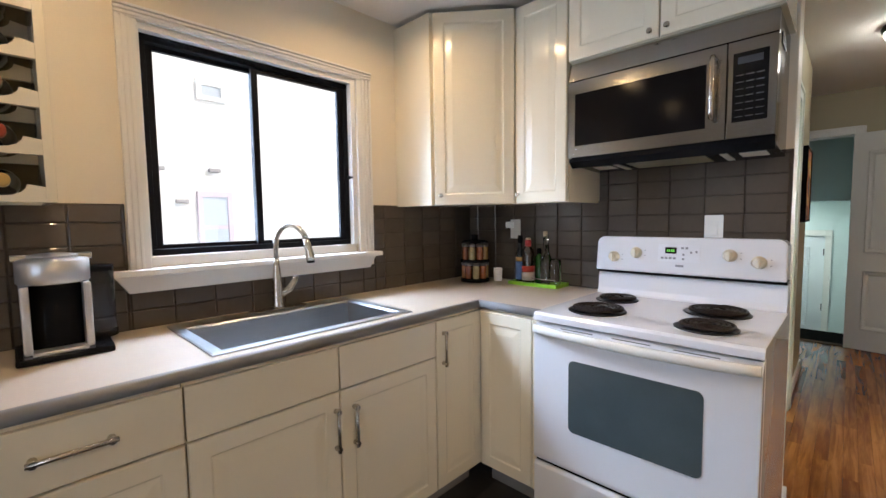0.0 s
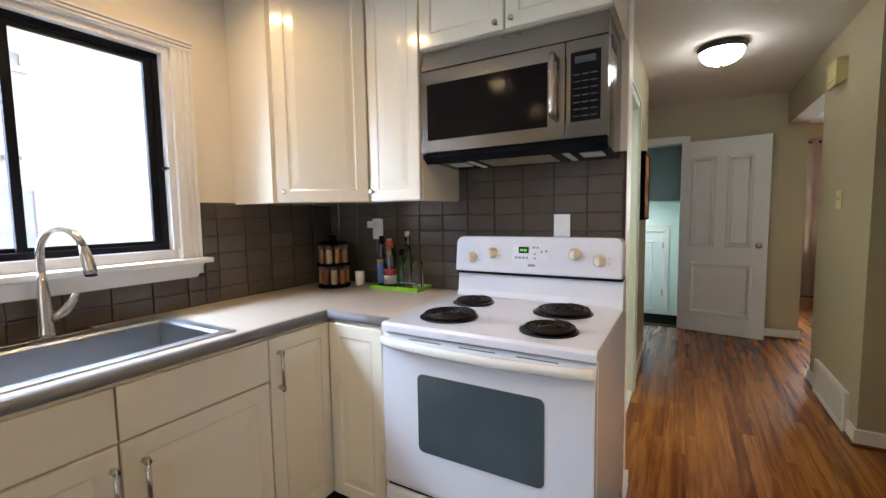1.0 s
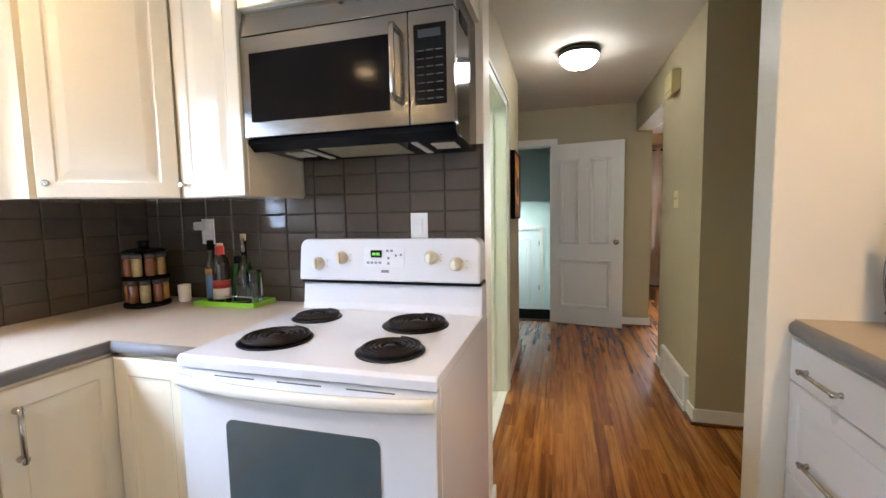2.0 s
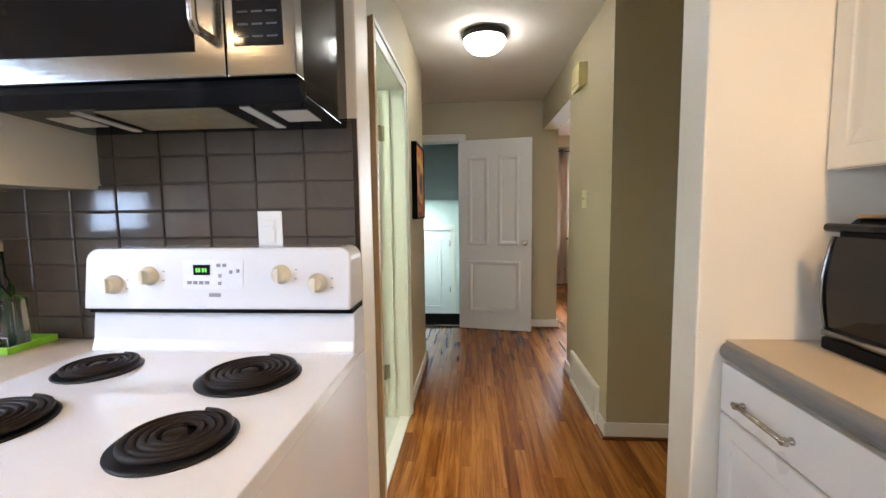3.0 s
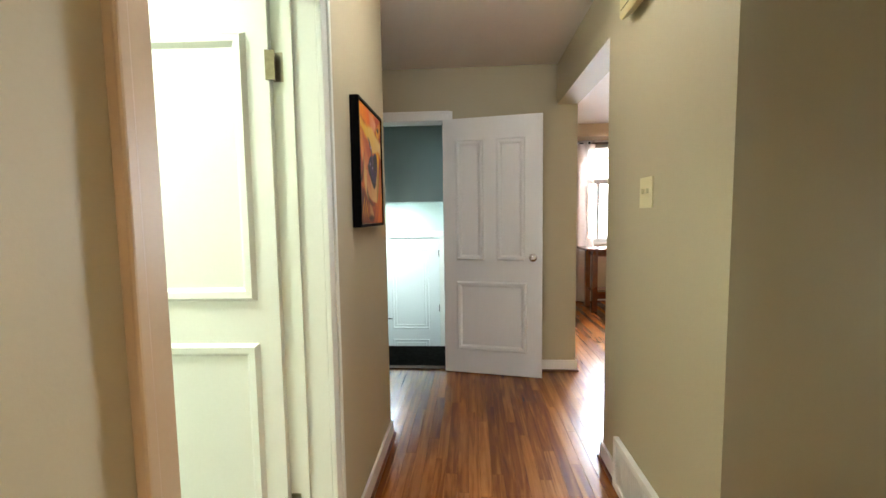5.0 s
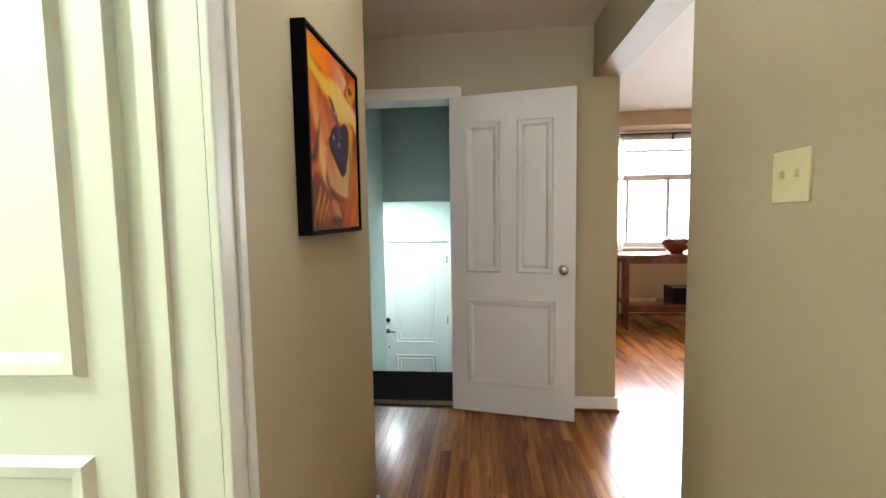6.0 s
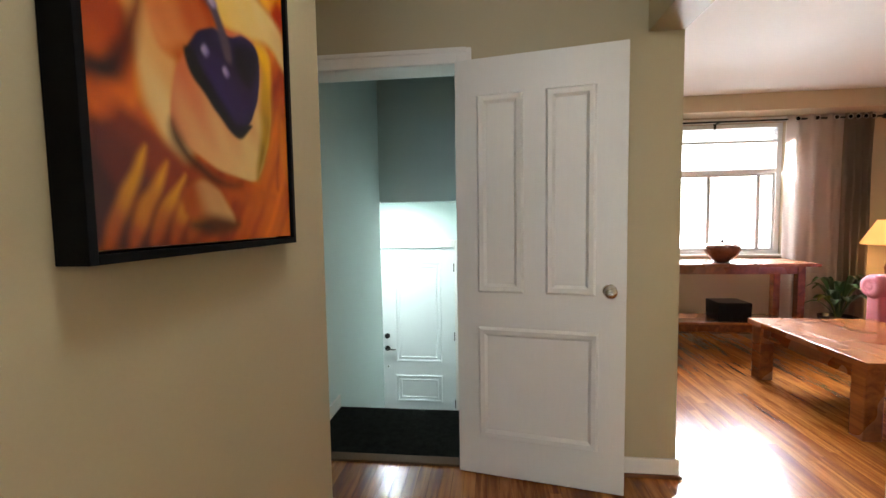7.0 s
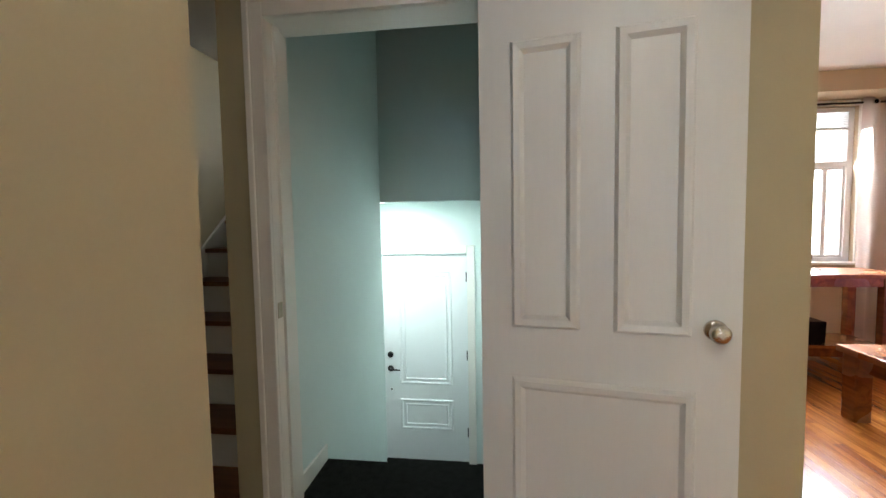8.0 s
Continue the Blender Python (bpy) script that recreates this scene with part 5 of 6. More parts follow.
def petal(name, pts, layer, c0, c1, turn):
    """A brushed shape: a smooth closed outline through a few places on the canvas, its colour running from one tone to another."""
    n = len(pts)
    out = []
    for i in range(n):
        p0, p1, p2, p3 = (Vector(pts[(i + k) % n]) for k in (-1, 0, 1, 2))
        for s in range(6):
            t = s / 6
            out.append(0.5 * (2 * p1 + (p2 - p0) * t + (2 * p0 - 5 * p1 + 4 * p2 - p3) * t * t + (3 * p1 - p0 - 3 * p2 + p3) * t ** 3))
    wide = {"white_glint": 0.022, "heart": 0.016, "heart_rim": 0.02, "violet_stroke": 0.03, "green_eyelet": 0.03, "gold_ray": 0.035, "pink_petal": 0.02, "cream_leaf": 0.03}.get(name, 0.06)
    STROKES.append((layer, len(STROKES), [(p.x, p.y * 1.22) for p in out], c0, c1, radians(turn), wide))


def brushed_canvas(nu, nv):
    """The strokes laid over one another on a fine sheet, each with a soft edge."""
    u, v = np.meshgrid(np.linspace(0, 1, nu), np.linspace(0, 1, nv))
    u, v = u.ravel(), v.ravel() * 1.22
    wu = u + 0.005 * np.sin(19 * v + 3 * u) + 0.0025 * np.sin(47 * u - 31 * v)
    wv = v + 0.005 * np.sin(17 * u - 5 * v) + 0.0025 * np.sin(53 * v + 29 * u)
    g = 0.5 + 0.28 * np.sin(9 * wu - 7 * wv + 2.2 * np.sin(4 * wv)) + 0.16 * np.sin(34 * wu - 21 * wv) + 0.06 * np.sin(90 * wu - 60 * wv)
    g = np.clip(g, 0, 1)[:, None]
    col = (1 - g) * np.array((0.26, 0.045, 0.006)) + g * np.array((0.66, 0.25, 0.03))
    for layer, k, out, c0, c1, turn, wide in sorted(STROKES, key=lambda q: q[:2]):
        p = np.array(out)
        inside = np.zeros(u.shape, bool)
        dist = np.full(u.shape, 9.0)
        for i in range(len(p)):
            ax, ay = p[i - 1]
            bx_, by_ = p[i]
            ex, ey = bx_ - ax, by_ - ay
            ll = ex * ex + ey * ey + 1e-12
            t = np.clip(((wu - ax) * ex + (wv - ay) * ey) / ll, 0, 1)
            dist = np.minimum(dist, np.hypot(wu - ax - t * ex, wv - ay - t * ey))
            if abs(ey) > 1e-9:
                inside ^= ((ay > wv) != (by_ > wv)) & (wu < (wv - ay) * ex / ey + ax)
        d = np.where(inside, dist, -dist)
        a = np.clip(d / wide + 0.5, 0, 1)
        a = (a * a * (3 - 2 * a))[:, None]
        size = max(p[:, 0].max() - p[:, 0].min(), p[:, 1].max() - p[:, 1].min())
        mid = p.mean(axis=0)
        f = ((wu - mid[0]) * math.cos(turn) + (wv - mid[1]) * math.sin(turn)) / size + 0.5 + 0.10 * np.sin(40 * wu + 25 * wv) * np.sin(11 * wv)
        f = np.clip(1.3 * f - 0.15, 0, 1)[:, None]
        col = col * (1 - a) + a * ((1 - f) * np.array(c0) + f * np.array(c1))
    grey = col.mean(axis=1, keepdims=True)
    col = 0.8 * (np.clip(grey + 1.25 * (col - grey), 0.002, 0.9) / 0.8) ** 1.3
    y = CY - 0.0006
    verts = [(CU[0] + a * (CU[1] - CU[0]), y, CV[0] + b / 1.22 * (CV[1] - CV[0])) for a, b in zip(u.tolist(), v.tolist())]
    faces = [(j * nu + i, j * nu + i + 1, (j + 1) * nu + i + 1, (j + 1) * nu + i) for j in range(nv - 1) for i in range(nu - 1)]
    me = bpy.data.meshes.new("oil_paint")
    me.from_pydata(verts, [], faces)
    layer = me.color_attributes.new("paint", "FLOAT_COLOR", "POINT")
    layer.data.foreach_set("color", np.hstack([col, np.ones((len(col), 1))]).astype(np.float32).ravel())
    m = bpy.data.materials.new("oil_paint")
    m.use_nodes = True
    n, l = m.node_tree.nodes, m.node_tree.links
    b = n["Principled BSDF"]
    at = n.new("ShaderNodeAttribute")
    at.attribute_name = "paint"
    l.new(at.outputs["Color"], b.inputs["Base Color"])
    b.inputs["Roughness"].default_value = 0.45
    b.inputs["Specular IOR Level"].default_value = 0.3
    nz, bp = n.new("ShaderNodeTexNoise"), n.new("ShaderNodeBump")
    nz.inputs["Scale"].default_value = 260
    bp.inputs["Strength"].default_value, bp.inputs["Distance"].default_value = 0.12, 0.002
    l.new(nz.outputs[0], bp.inputs["Height"])
    l.new(bp.outputs[0], b.inputs["Normal"])
    me.materials.append(m)
    org = ORG[canvas]
    me.transform(Matrix.Translation([-c for c in org]))
    ob = new("oil_paint", me)
    ob.parent = canvas
    return tagged(ob, "soft brushed orange, cream and violet oil paint")


ORA, RED, CRM, YEL, PNK, PUR = (0.58, 0.20, 0.03), (0.32, 0.04, 0.012), (0.68, 0.55, 0.33), (0.68, 0.42, 0.06), (0.56, 0.24, 0.17), (0.030, 0.016, 0.055)
petal("orange_field", [(0, 1), (0.4, 1), (0.5, 0.95), (0.55, 0.86), (0.3, 0.85), (0, 0.92)], 1, (0.64, 0.32, 0.05), (0.60, 0.15, 0.02), 40)
petal("red_shade", [(0.68, 0.92), (0.8, 1.0), (1, 1.0), (1, 0.75), (0.9, 0.78), (0.75, 0.82)], 1, RED, (0.45, 0.09, 0.02), 70)
petal("pink_blossom", [(0.43, 0.99), (0.56, 0.975), (0.75, 0.93), (0.71, 0.86), (0.61, 0.81), (0.50, 0.85), (0.45, 0.92)], 2, PNK, (0.66, 0.42, 0.34), 20)
petal("yellow_curl", [(0.76, 0.87), (0.86, 0.94), (1.0, 0.97), (1.0, 0.86), (0.95, 0.86), (0.89, 0.80), (0.80, 0.82)], 2, YEL, (0.55, 0.22, 0.03), 60)
petal("green_eyelet", [(0.79, 0.885), (0.85, 0.91), (0.91, 0.885), (0.84, 0.855)], 3, (0.02, 0.03, 0.01), (0.10, 0.06, 0.015), 0)
petal("cream_sweep", [(0, 0.92), (0.12, 0.87), (0.25, 0.84), (0.47, 0.86), (0.60, 0.85), (0.73, 0.82), (0.88, 0.79), (1.0, 0.75), (1.0, 0.63), (0.92, 0.66), (0.84, 0.67), (0.70, 0.65), (0.54, 0.63), (0.45, 0.69), (0.36, 0.74), (0.22, 0.76), (0.08, 0.80), (0, 0.82)], 4, (0.62, 0.44, 0.10), CRM, 20)
petal("cream_stem", [(0, 0.82), (0.10, 0.79), (0.20, 0.74), (0.22, 0.60), (0.24, 0.49), (0.30, 0.46), (0.29, 0.37), (0.30, 0.29), (0.36, 0.235), (0.32, 0.21), (0.22, 0.28), (0.15, 0.39), (0.13, 0.49), (0.05, 0.66), (0, 0.72)], 5, CRM, (0.55, 0.22, 0.06), 75)
petal("russet_leaf", [(0.14, 0.74), (0.25, 0.73), (0.38, 0.69), (0.50, 0.59), (0.44, 0.545), (0.35, 0.51), (0.23, 0.48), (0.19, 0.60)], 6, (0.60, 0.30, 0.15), (0.38, 0.08, 0.03), 60)
petal("pink_petal", [(0.30, 0.45), (0.35, 0.50), (0.50, 0.60), (0.66, 0.65), (0.84, 0.65), (0.87, 0.57), (0.86, 0.42), (0.81, 0.28), (0.73, 0.19), (0.56, 0.20), (0.40, 0.23), (0.29, 0.28), (0.275, 0.37)], 7, (0.52, 0.20, 0.12), (0.68, 0.52, 0.30), -50)
petal("yellow_edge", [(0.75, 0.65), (0.84, 0.65), (0.88, 0.57), (0.865, 0.42), (0.81, 0.28), (0.74, 0.195), (0.77, 0.34), (0.79, 0.48), (0.80, 0.57)], 8, (0.30, 0.20, 0.02), (0.70, 0.46, 0.08), 80)
petal("heart", [(0.35, 0.49), (0.40, 0.555), (0.48, 0.60), (0.56, 0.605), (0.66, 0.645), (0.75, 0.64), (0.785, 0.58), (0.77, 0.48), (0.70, 0.385), (0.62, 0.345), (0.52, 0.385), (0.41, 0.43)], 9, (0.022, 0.014, 0.045), (0.05, 0.035, 0.11), 30)
petal("heart_rim", [(0.34, 0.50), (0.36, 0.45), (0.46, 0.385), (0.56, 0.335), (0.63, 0.32), (0.71, 0.37), (0.62, 0.365), (0.54, 0.40), (0.44, 0.45), (0.38, 0.51)], 10, (0.004, 0.003, 0.005), (0.008, 0.005, 0.01), 30)
petal("heart_hollow", [(0.62, 0.60), (0.70, 0.63), (0.77, 0.61), (0.76, 0.54), (0.70, 0.50), (0.63, 0.53)], 11, (0.006, 0.004, 0.008), (0.02, 0.012, 0.03), 30)
petal("dark_flame", [(0.0, 0.34), (0.10, 0.36), (0.16, 0.48), (0.20, 0.60), (0.13, 0.50), (0.06, 0.40), (0.0, 0.38)], 8, (0.03, 0.006, 0.002), (0.16, 0.03, 0.006), 60)
petal("dark_seam", [(0.28, 0.31), (0.34, 0.24), (0.46, 0.19), (0.62, 0.17), (0.48, 0.165), (0.36, 0.19), (0.28, 0.25)], 8, (0.04, 0.01, 0.003), (0.14, 0.035, 0.006), 10)
petal("heart_glint", [(0.42, 0.50), (0.52, 0.54), (0.64, 0.55), (0.74, 0.60), (0.75, 0.52), (0.69, 0.41), (0.62, 0.365), (0.52, 0.41)], 10, (0.06, 0.04, 0.13), (0.035, 0.012, 0.03), 60)
petal("violet_stroke", [(0.36, 0.75), (0.43, 0.735), (0.50, 0.68), (0.56, 0.62), (0.60, 0.55), (0.56, 0.54), (0.52, 0.60), (0.45, 0.67)], 11, (0.20, 0.16, 0.14), (0.045, 0.035, 0.12), 70)
for k, (u, v) in enumerate(((0.45, 0.525), (0.56, 0.50), (0.49, 0.675))):
    petal("white_glint", [(u, v + 0.014), (u + 0.022, v), (u, v - 0.014), (u - 0.022, v)], 12, (0.55, 0.50, 0.62), (0.30, 0.26, 0.42), 0)
petal("cream_leaf", [(0.39, 0.17), (0.48, 0.145), (0.57, 0.055), (0.46, 0.06), (0.32, 0.07), (0.30, 0.13)], 4, (0.36, 0.11, 0.03), (0.62, 0.46, 0.28), 10)
petal("dark_pool", [(0.34, 0.045), (0.46, 0.075), (0.60, 0.05), (0.48, 0.02)], 5, (0.05, 0.02, 0.008), (0.12, 0.04, 0.01), 0)
petal("umber_corner", [(0, 0.30), (0.12, 0.30), (0.30, 0.24), (0.44, 0.12), (0.40, 0.0), (0.0, 0.0)], 2, (0.07, 0.016, 0.004), (0.34, 0.08, 0.012), 30)
for k in range(5):
    u = 0.02 + 0.075 * k
    petal("gold_ray", [(u, 0.01), (u + 0.035, 0.01), (u + 0.11, 0.13 - 0.01 * k), (u + 0.145, 0.235 - 0.03 * k), (u + 0.10, 0.19 - 0.025 * k), (u + 0.04, 0.10)], 3, (0.34, 0.11, 0.012), (0.62, 0.36, 0.04), 70)
petal("umber_fold", [(0.36, 0.225), (0.52, 0.185), (0.72, 0.175), (0.86, 0.15), (0.66, 0.11), (0.46, 0.16), (0.34, 0.20)], 3, (0.34, 0.09, 0.012), (0.50, 0.17, 0.025), 15)
petal("umber_streak", [(0.96, 0.52), (1.0, 0.50), (1.0, 0.40), (0.95, 0.42), (0.92, 0.30), (0.90, 0.18), (0.92, 0.34)], 5, (0.28, 0.06, 0.01), (0.46, 0.15, 0.02), 60)
petal("left_flame", [(0, 0.62), (0.06, 0.55), (0.13, 0.42), (0.10, 0.32), (0.0, 0.28)], 6, (0.55, 0.18, 0.03), (0.24, 0.03, 0.008), 80)
petal("right_fold", [(0.94, 0.44), (1.0, 0.42), (1.0, 0.22), (0.97, 0.24), (0.93, 0.34)], 6, (0.64, 0.30, 0.07), (0.50, 0.18, 0.03), 60)
brushed_canvas(130, 158)

ch = thing("door_chime", "yellowed plastic door chime box on the hall wall", "door chime", (3.86, YR, 2.08))
part("cover", prism([(YR + 0.0005, 2.115), (YR + 0.05, 2.085), (YR + 0.058, 2.10), (YR + 0.058, 2.245), (YR + 0.0005, 2.25)], 3.76, 3.955, "x", bev=0.004), M_cream, ch)
part("grille_slot", bx(3.78, 3.935, YR + 0.0575, YR + 0.0592, 2.115, 2.121), mat("slot_brown", (0.20, 0.16, 0.08), 0.6), ch)


def plate(name, label, face, c, w=0.072, h=0.117, kind="toggle", material=None):
    """A wall plate; face 'x-' lies on a wall looking to -x, 'y+' on one looking to +y. c: its centre on the wall."""
    p = thing(name, label, "light switch" if kind != "outlet" else "outlet", c)
    X, Y, Z = c

    def slab(u0, u1, z0, z1, d0, d1, bev=0.0015):
        if face == "x-":
            return bx(X - d1, X - d0, Y + u0, Y + u1, Z + z0, Z + z1, bev=bev)
        return bx(X + u0, X + u1, Y + d0, Y + d1, Z + z0, Z + z1, bev=bev)
    material = material or M_whitep
    part("cover_plate", slab(-w / 2, w / 2, -h / 2, h / 2, 0.0005, 0.006), material, p)
    if kind == "toggle":
        for u in ((-0.0,) if w < 0.09 else (-0.023, 0.023)):
            part("toggle", slab(u - 0.005, u + 0.005, -0.004, 0.014, 0.006, 0.016), material, p)
    elif kind == "rocker":
        part("rocker", slab(-0.016, 0.016, -0.033, 0.033, 0.006, 0.010), material, p)
        part("rocker_lip", slab(-0.014, 0.014, 0.006, 0.016, 0.010, 0.014), material, p)
    else:
        for zz in (-0.022, 0.022):
            part("socket", slab(-0.017, 0.017, zz - 0.014, zz + 0.014, 0.006, 0.0085), material, p)
    return p


plate("light_switch", "almond double toggle switch plate on the hall wall", "y+", (3.775, YR, 1.365), 0.115, 0.118, "toggle", mat("almond_plate", (0.66, 0.60, 0.36), 0.4, var=0.03))
plate("light_switch", "white rocker switch plate on the tiled wall", "x-", (XS - 0.009, 0.443, 1.243), kind="rocker")
op = plate("outlet", "white outlet plate with a plug-in on the tiled wall", "x-", (XS - 0.009, 1.49, 1.233), kind="outlet")
part("plug_in", bx(XS - 0.05, XS - 0.018, 1.497, 1.54, 1.240, 1.278, bev=0.006), M_whitep, op, "small white plug-in adapter")
vn = thing("floor_register", "white painted baseboard air register", "register", (3.70, YR, 0))
part("frame", boxes([(3.365, 3.395, YR + 0.0005, YR + 0.026, 0.004, 0.245), (4.0, 4.03, YR + 0.0005, YR + 0.026, 0.004, 0.245), (3.395, 4.0, YR + 0.0005, YR + 0.026, 0.215, 0.245), (3.395, 4.0, YR + 0.0005, YR + 0.026, 0.004, 0.035)], bev=0.004), M_trim, vn)
part("backing", bx(3.395, 4.0, YR + 0.001, YR + 0.006, 0.035, 0.215), mat("register_grey", (0.35, 0.37, 0.35), 0.6), vn)
for k in range(30):
    xx = 3.402 + 0.02 * k
    part("slat", bx(xx, xx + 0.013, YR + 0.010, YR + 0.018, 0.035, 0.215), M_trim, vn)
part("lever", lathe([(0.005, 0.018), (0.005, 0.034), (0.003, 0.036)], 3.42, YR, 0.06, 10, "y"), M_trim, vn)

# ---- stairs ----
up = thing("staircase", "brown wooden treads with white risers going up", "stairs", (6.5, 1.44, 0))
for k in range(1, 11):
    x0 = 5.51 + 0.22 * (k - 1)
    part("riser", bx(x0, x0 + 0.018, 0.985, 1.895, 0.19 * (k - 1), 0.19 * k - 0.028), M_trim, up, "white painted riser")
    part("tread", bx(x0 - 0.025, x0 + 0.238, 0.985, 1.895, 0.19 * k - 0.028, 0.19 * k, bev=0.008), M_tread, up, "brown varnished tread")
part("skirt_board", prism([(5.40, 0.0), (5.70, 0.0), (7.70, 1.73), (7.70, 2.07), (5.40, 0.20)], 1.884, 1.899, "y"), M_trim, up, "white skirt board")
hr = thing("handrail", "dark wooden stair handrail", "handrail", (6.5, 1.02, 1.0))
part("rail", tube([(5.95, 1.05, 1.00), (6.02, 1.05, 1.06), (7.5, 1.05, 2.33)], [0.024, 0.027, 0.027], 12), mat("dark_rail", (0.03, 0.016, 0.012), 0.3, var=0.3), hr)
part("bracket", boxes([(6.3, 6.32, 0.98, 1.05, 1.25, 1.275), (7.0, 7.02, 0.98, 1.05, 1.85, 1.875)]), M_blackm, hr)
setting("floor_landing", bx(XE + 0.065, 6.17, -0.10, 0.90, -0.20, -0.008, bev=0.006), M_carpet, "dark grey carpeted stair landing", "floor")
dn = thing("cellar_steps", "dark grey carpeted steps going down to the side door", "stairs", (6.7, 0.4, -1.235))
for k in range(1, 6):
    part("step", bx(6.17 + 0.235 * (k - 1) + (0.002), 6.17 + 0.235 * k + 0.02, -0.095, 0.895, -1.23, -0.206 * k, bev=0.010), M_carpet, dn)
setting("baseboard_stairwell", prism([(XT, 0.0), (6.15, 0.0), (6.15, 0.085), (6.05, 0.085), (XT, 0.10)], 0.886, 0.8995, "y", bev=0.003), M_trim, "white baseboard on the landing", "baseboard")

# ---- kitchen clutter ----
wr = thing("wine_rack", "cream wall-hung wine rack with scalloped shelves", "wine rack", (-0.17, 1.70, 1.36))
part("side", bx(-0.010, 0.012, 1.54, YW - 0.001, 1.36, 2.345, bev=0.002), M_cab, wr)
part("side", bx(-0.352, -0.33, 1.54, YW - 0.001, 1.36, 2.345, bev=0.002), M_cab, wr)
part("back", bx(-0.33, -0.01, YW - 0.012, YW - 0.002, 1.36, 2.345), mat("rack_back", (0.20, 0.16, 0.08), 0.6), wr)
for k in range(8):
    z = 1.36 + 0.123 * k
    pts = [(-0.33, z), (-0.01, z), (-0.01, z + 0.04)]
    for cx in (-0.09, -0.25):
        for i in range(9):
            a = math.pi * i / 8
            pts.append((cx + 0.045 * math.cos(a), z + 0.046 - 0.030 * math.sin(a)))
    pts.append((-0.33, z + 0.04))
    part("shelf_rail", prism(pts, 1.542, 1.56, "y"), M_cab, wr, "scalloped cream shelf front")
    part("shelf_rail", prism(pts, 1.80, 1.815, "y"), M_cab, wr)
BOTTLE = [(0.036, 0.0), (0.037, 0.006), (0.037, 0.19), (0.030, 0.215), (0.015, 0.245), (0.0135, 0.30), (0.0155, 0.302), (0.0155, 0.315), (0.006, 0.316)]


def wine(x, z, cap, glassm):
    b = thing("wine_bottle", "wine bottle lying in the rack with its foil cap showing", "bottle", (x, 1.80, z), group="wine bottles")
    part("glass", lathe([(r, -h) for r, h in BOTTLE[:6]], x, 1.845, z, 20, "y"), glassm, b)
    part("foil_cap", lathe([(0.0145, -0.262), (0.0165, -0.264), (0.0165, -0.322), (0.012, -0.324), (0.002, -0.324)], x, 1.845, z, 18, "y"), cap, b)


M_bottle = mat("dark_bottle_glass", (0.008, 0.012, 0.008), 0.08, var=0.2, bump=0, coat=1.0)
for i, (zk, side) in enumerate(((0, -0.09), (1, -0.09), (2, -0.09), (3, -0.09), (4, -0.09), (0, -0.25), (2, -0.25), (3, -0.25))):
    wine(side, 1.36 + 0.123 * zk + 0.055, mat(("foil_gold", "foil_red", "foil_tan")[i % 3], ((0.45, 0.28, 0.10), (0.35, 0.06, 0.03), (0.5, 0.34, 0.2))[i % 3], 0.35, 0.5), M_bottle)

em = thing("espresso_machine", "silver and black capsule espresso machine", "coffee maker", (0.025, 0, 0))
ORG[em] = (0, 0, 0)
part("drip_base", prism([(-0.12, 1.595), (0.095, 1.60), (0.105, 1.80), (-0.12, 1.82)], 0.916, 0.935, bev=0.006), M_black, em)
part("body", lathe([(0.068, 0.935), (0.070, 0.94), (0.070, 1.125), (0.060, 1.13)], -0.025, 1.72, 0, 36), M_black, em)
part("side_column", bx(-0.102, -0.082, 1.635, 1.74, 0.935, 1.13, bev=0.006), M_silver, em)
part("side_column", bx(0.032, 0.052, 1.635, 1.74, 0.935, 1.13, bev=0.006), M_silver, em)
part("cup_plate", bx(-0.085, 0.035, 1.61, 1.66, 0.935, 0.946, bev=0.003), M_silver, em)
part("head", lathe([(0.078, 1.13), (0.083, 1.135), (0.083, 1.195), (0.078, 1.202), (0.05, 1.207)], -0.025, 1.705, 0, 40), M_silver, em, "silver round brew head")
part("lid", lathe([(0.060, 1.207), (0.058, 1.213), (0.03, 1.217), (0.005, 1.218)], -0.025, 1.705, 0, 32), M_silver, em)
for lx in (-0.115, 0.025):
    part("lid_lever", bx(lx, lx + 0.04, 1.69, 1.72, 1.195, 1.217, bev=0.005), M_chrome, em)
part("water_tank", lathe([(0.040, 0.955), (0.042, 0.96), (0.042, 1.15), (0.038, 1.152)], 0.082, 1.765, 0, 28), glass("smoked_tank", (0.55, 0.58, 0.66)), em, "smoked clear water tank")
part("tank_lid", lathe([(0.043, 1.152), (0.043, 1.168), (0.02, 1.172)], 0.082, 1.765, 0, 28), M_black, em)
part("tank_base", lathe([(0.045, 0.935), (0.045, 0.955), (0.03, 0.957)], 0.082, 1.765, 0, 28), M_black, em)

# spice carousel
sc = thing("spice_rack", "black two-tier spice carousel full of jars", "spice rack", (1.905, 1.665, 0.9155))
part("base", lathe([(0.088, 0.916), (0.09, 0.925), (0.088, 0.934), (0.02, 0.936)], 1.905, 1.665, 0, 32), M_black, sc)
part("middle_tier", lathe([(0.088, 1.035), (0.09, 1.040), (0.088, 1.05), (0.02, 1.051)], 1.905, 1.665, 0, 32), M_black, sc)
part("top", lathe([(0.080, 1.155), (0.082, 1.160), (0.06, 1.168), (0.02, 1.172), (0.018, 1.19), (0.026, 1.20), (0.004, 1.204)], 1.905, 1.665, 0, 32), M_black, sc)
part("core", lathe([(0.035, 0.935), (0.035, 1.156)], 1.905, 1.665, 0, 20), M_black, sc)
spice = [(0.20, 0.06, 0.02), (0.30, 0.18, 0.05), (0.12, 0.10, 0.03), (0.25, 0.10, 0.03), (0.16, 0.05, 0.02), (0.28, 0.22, 0.10)]
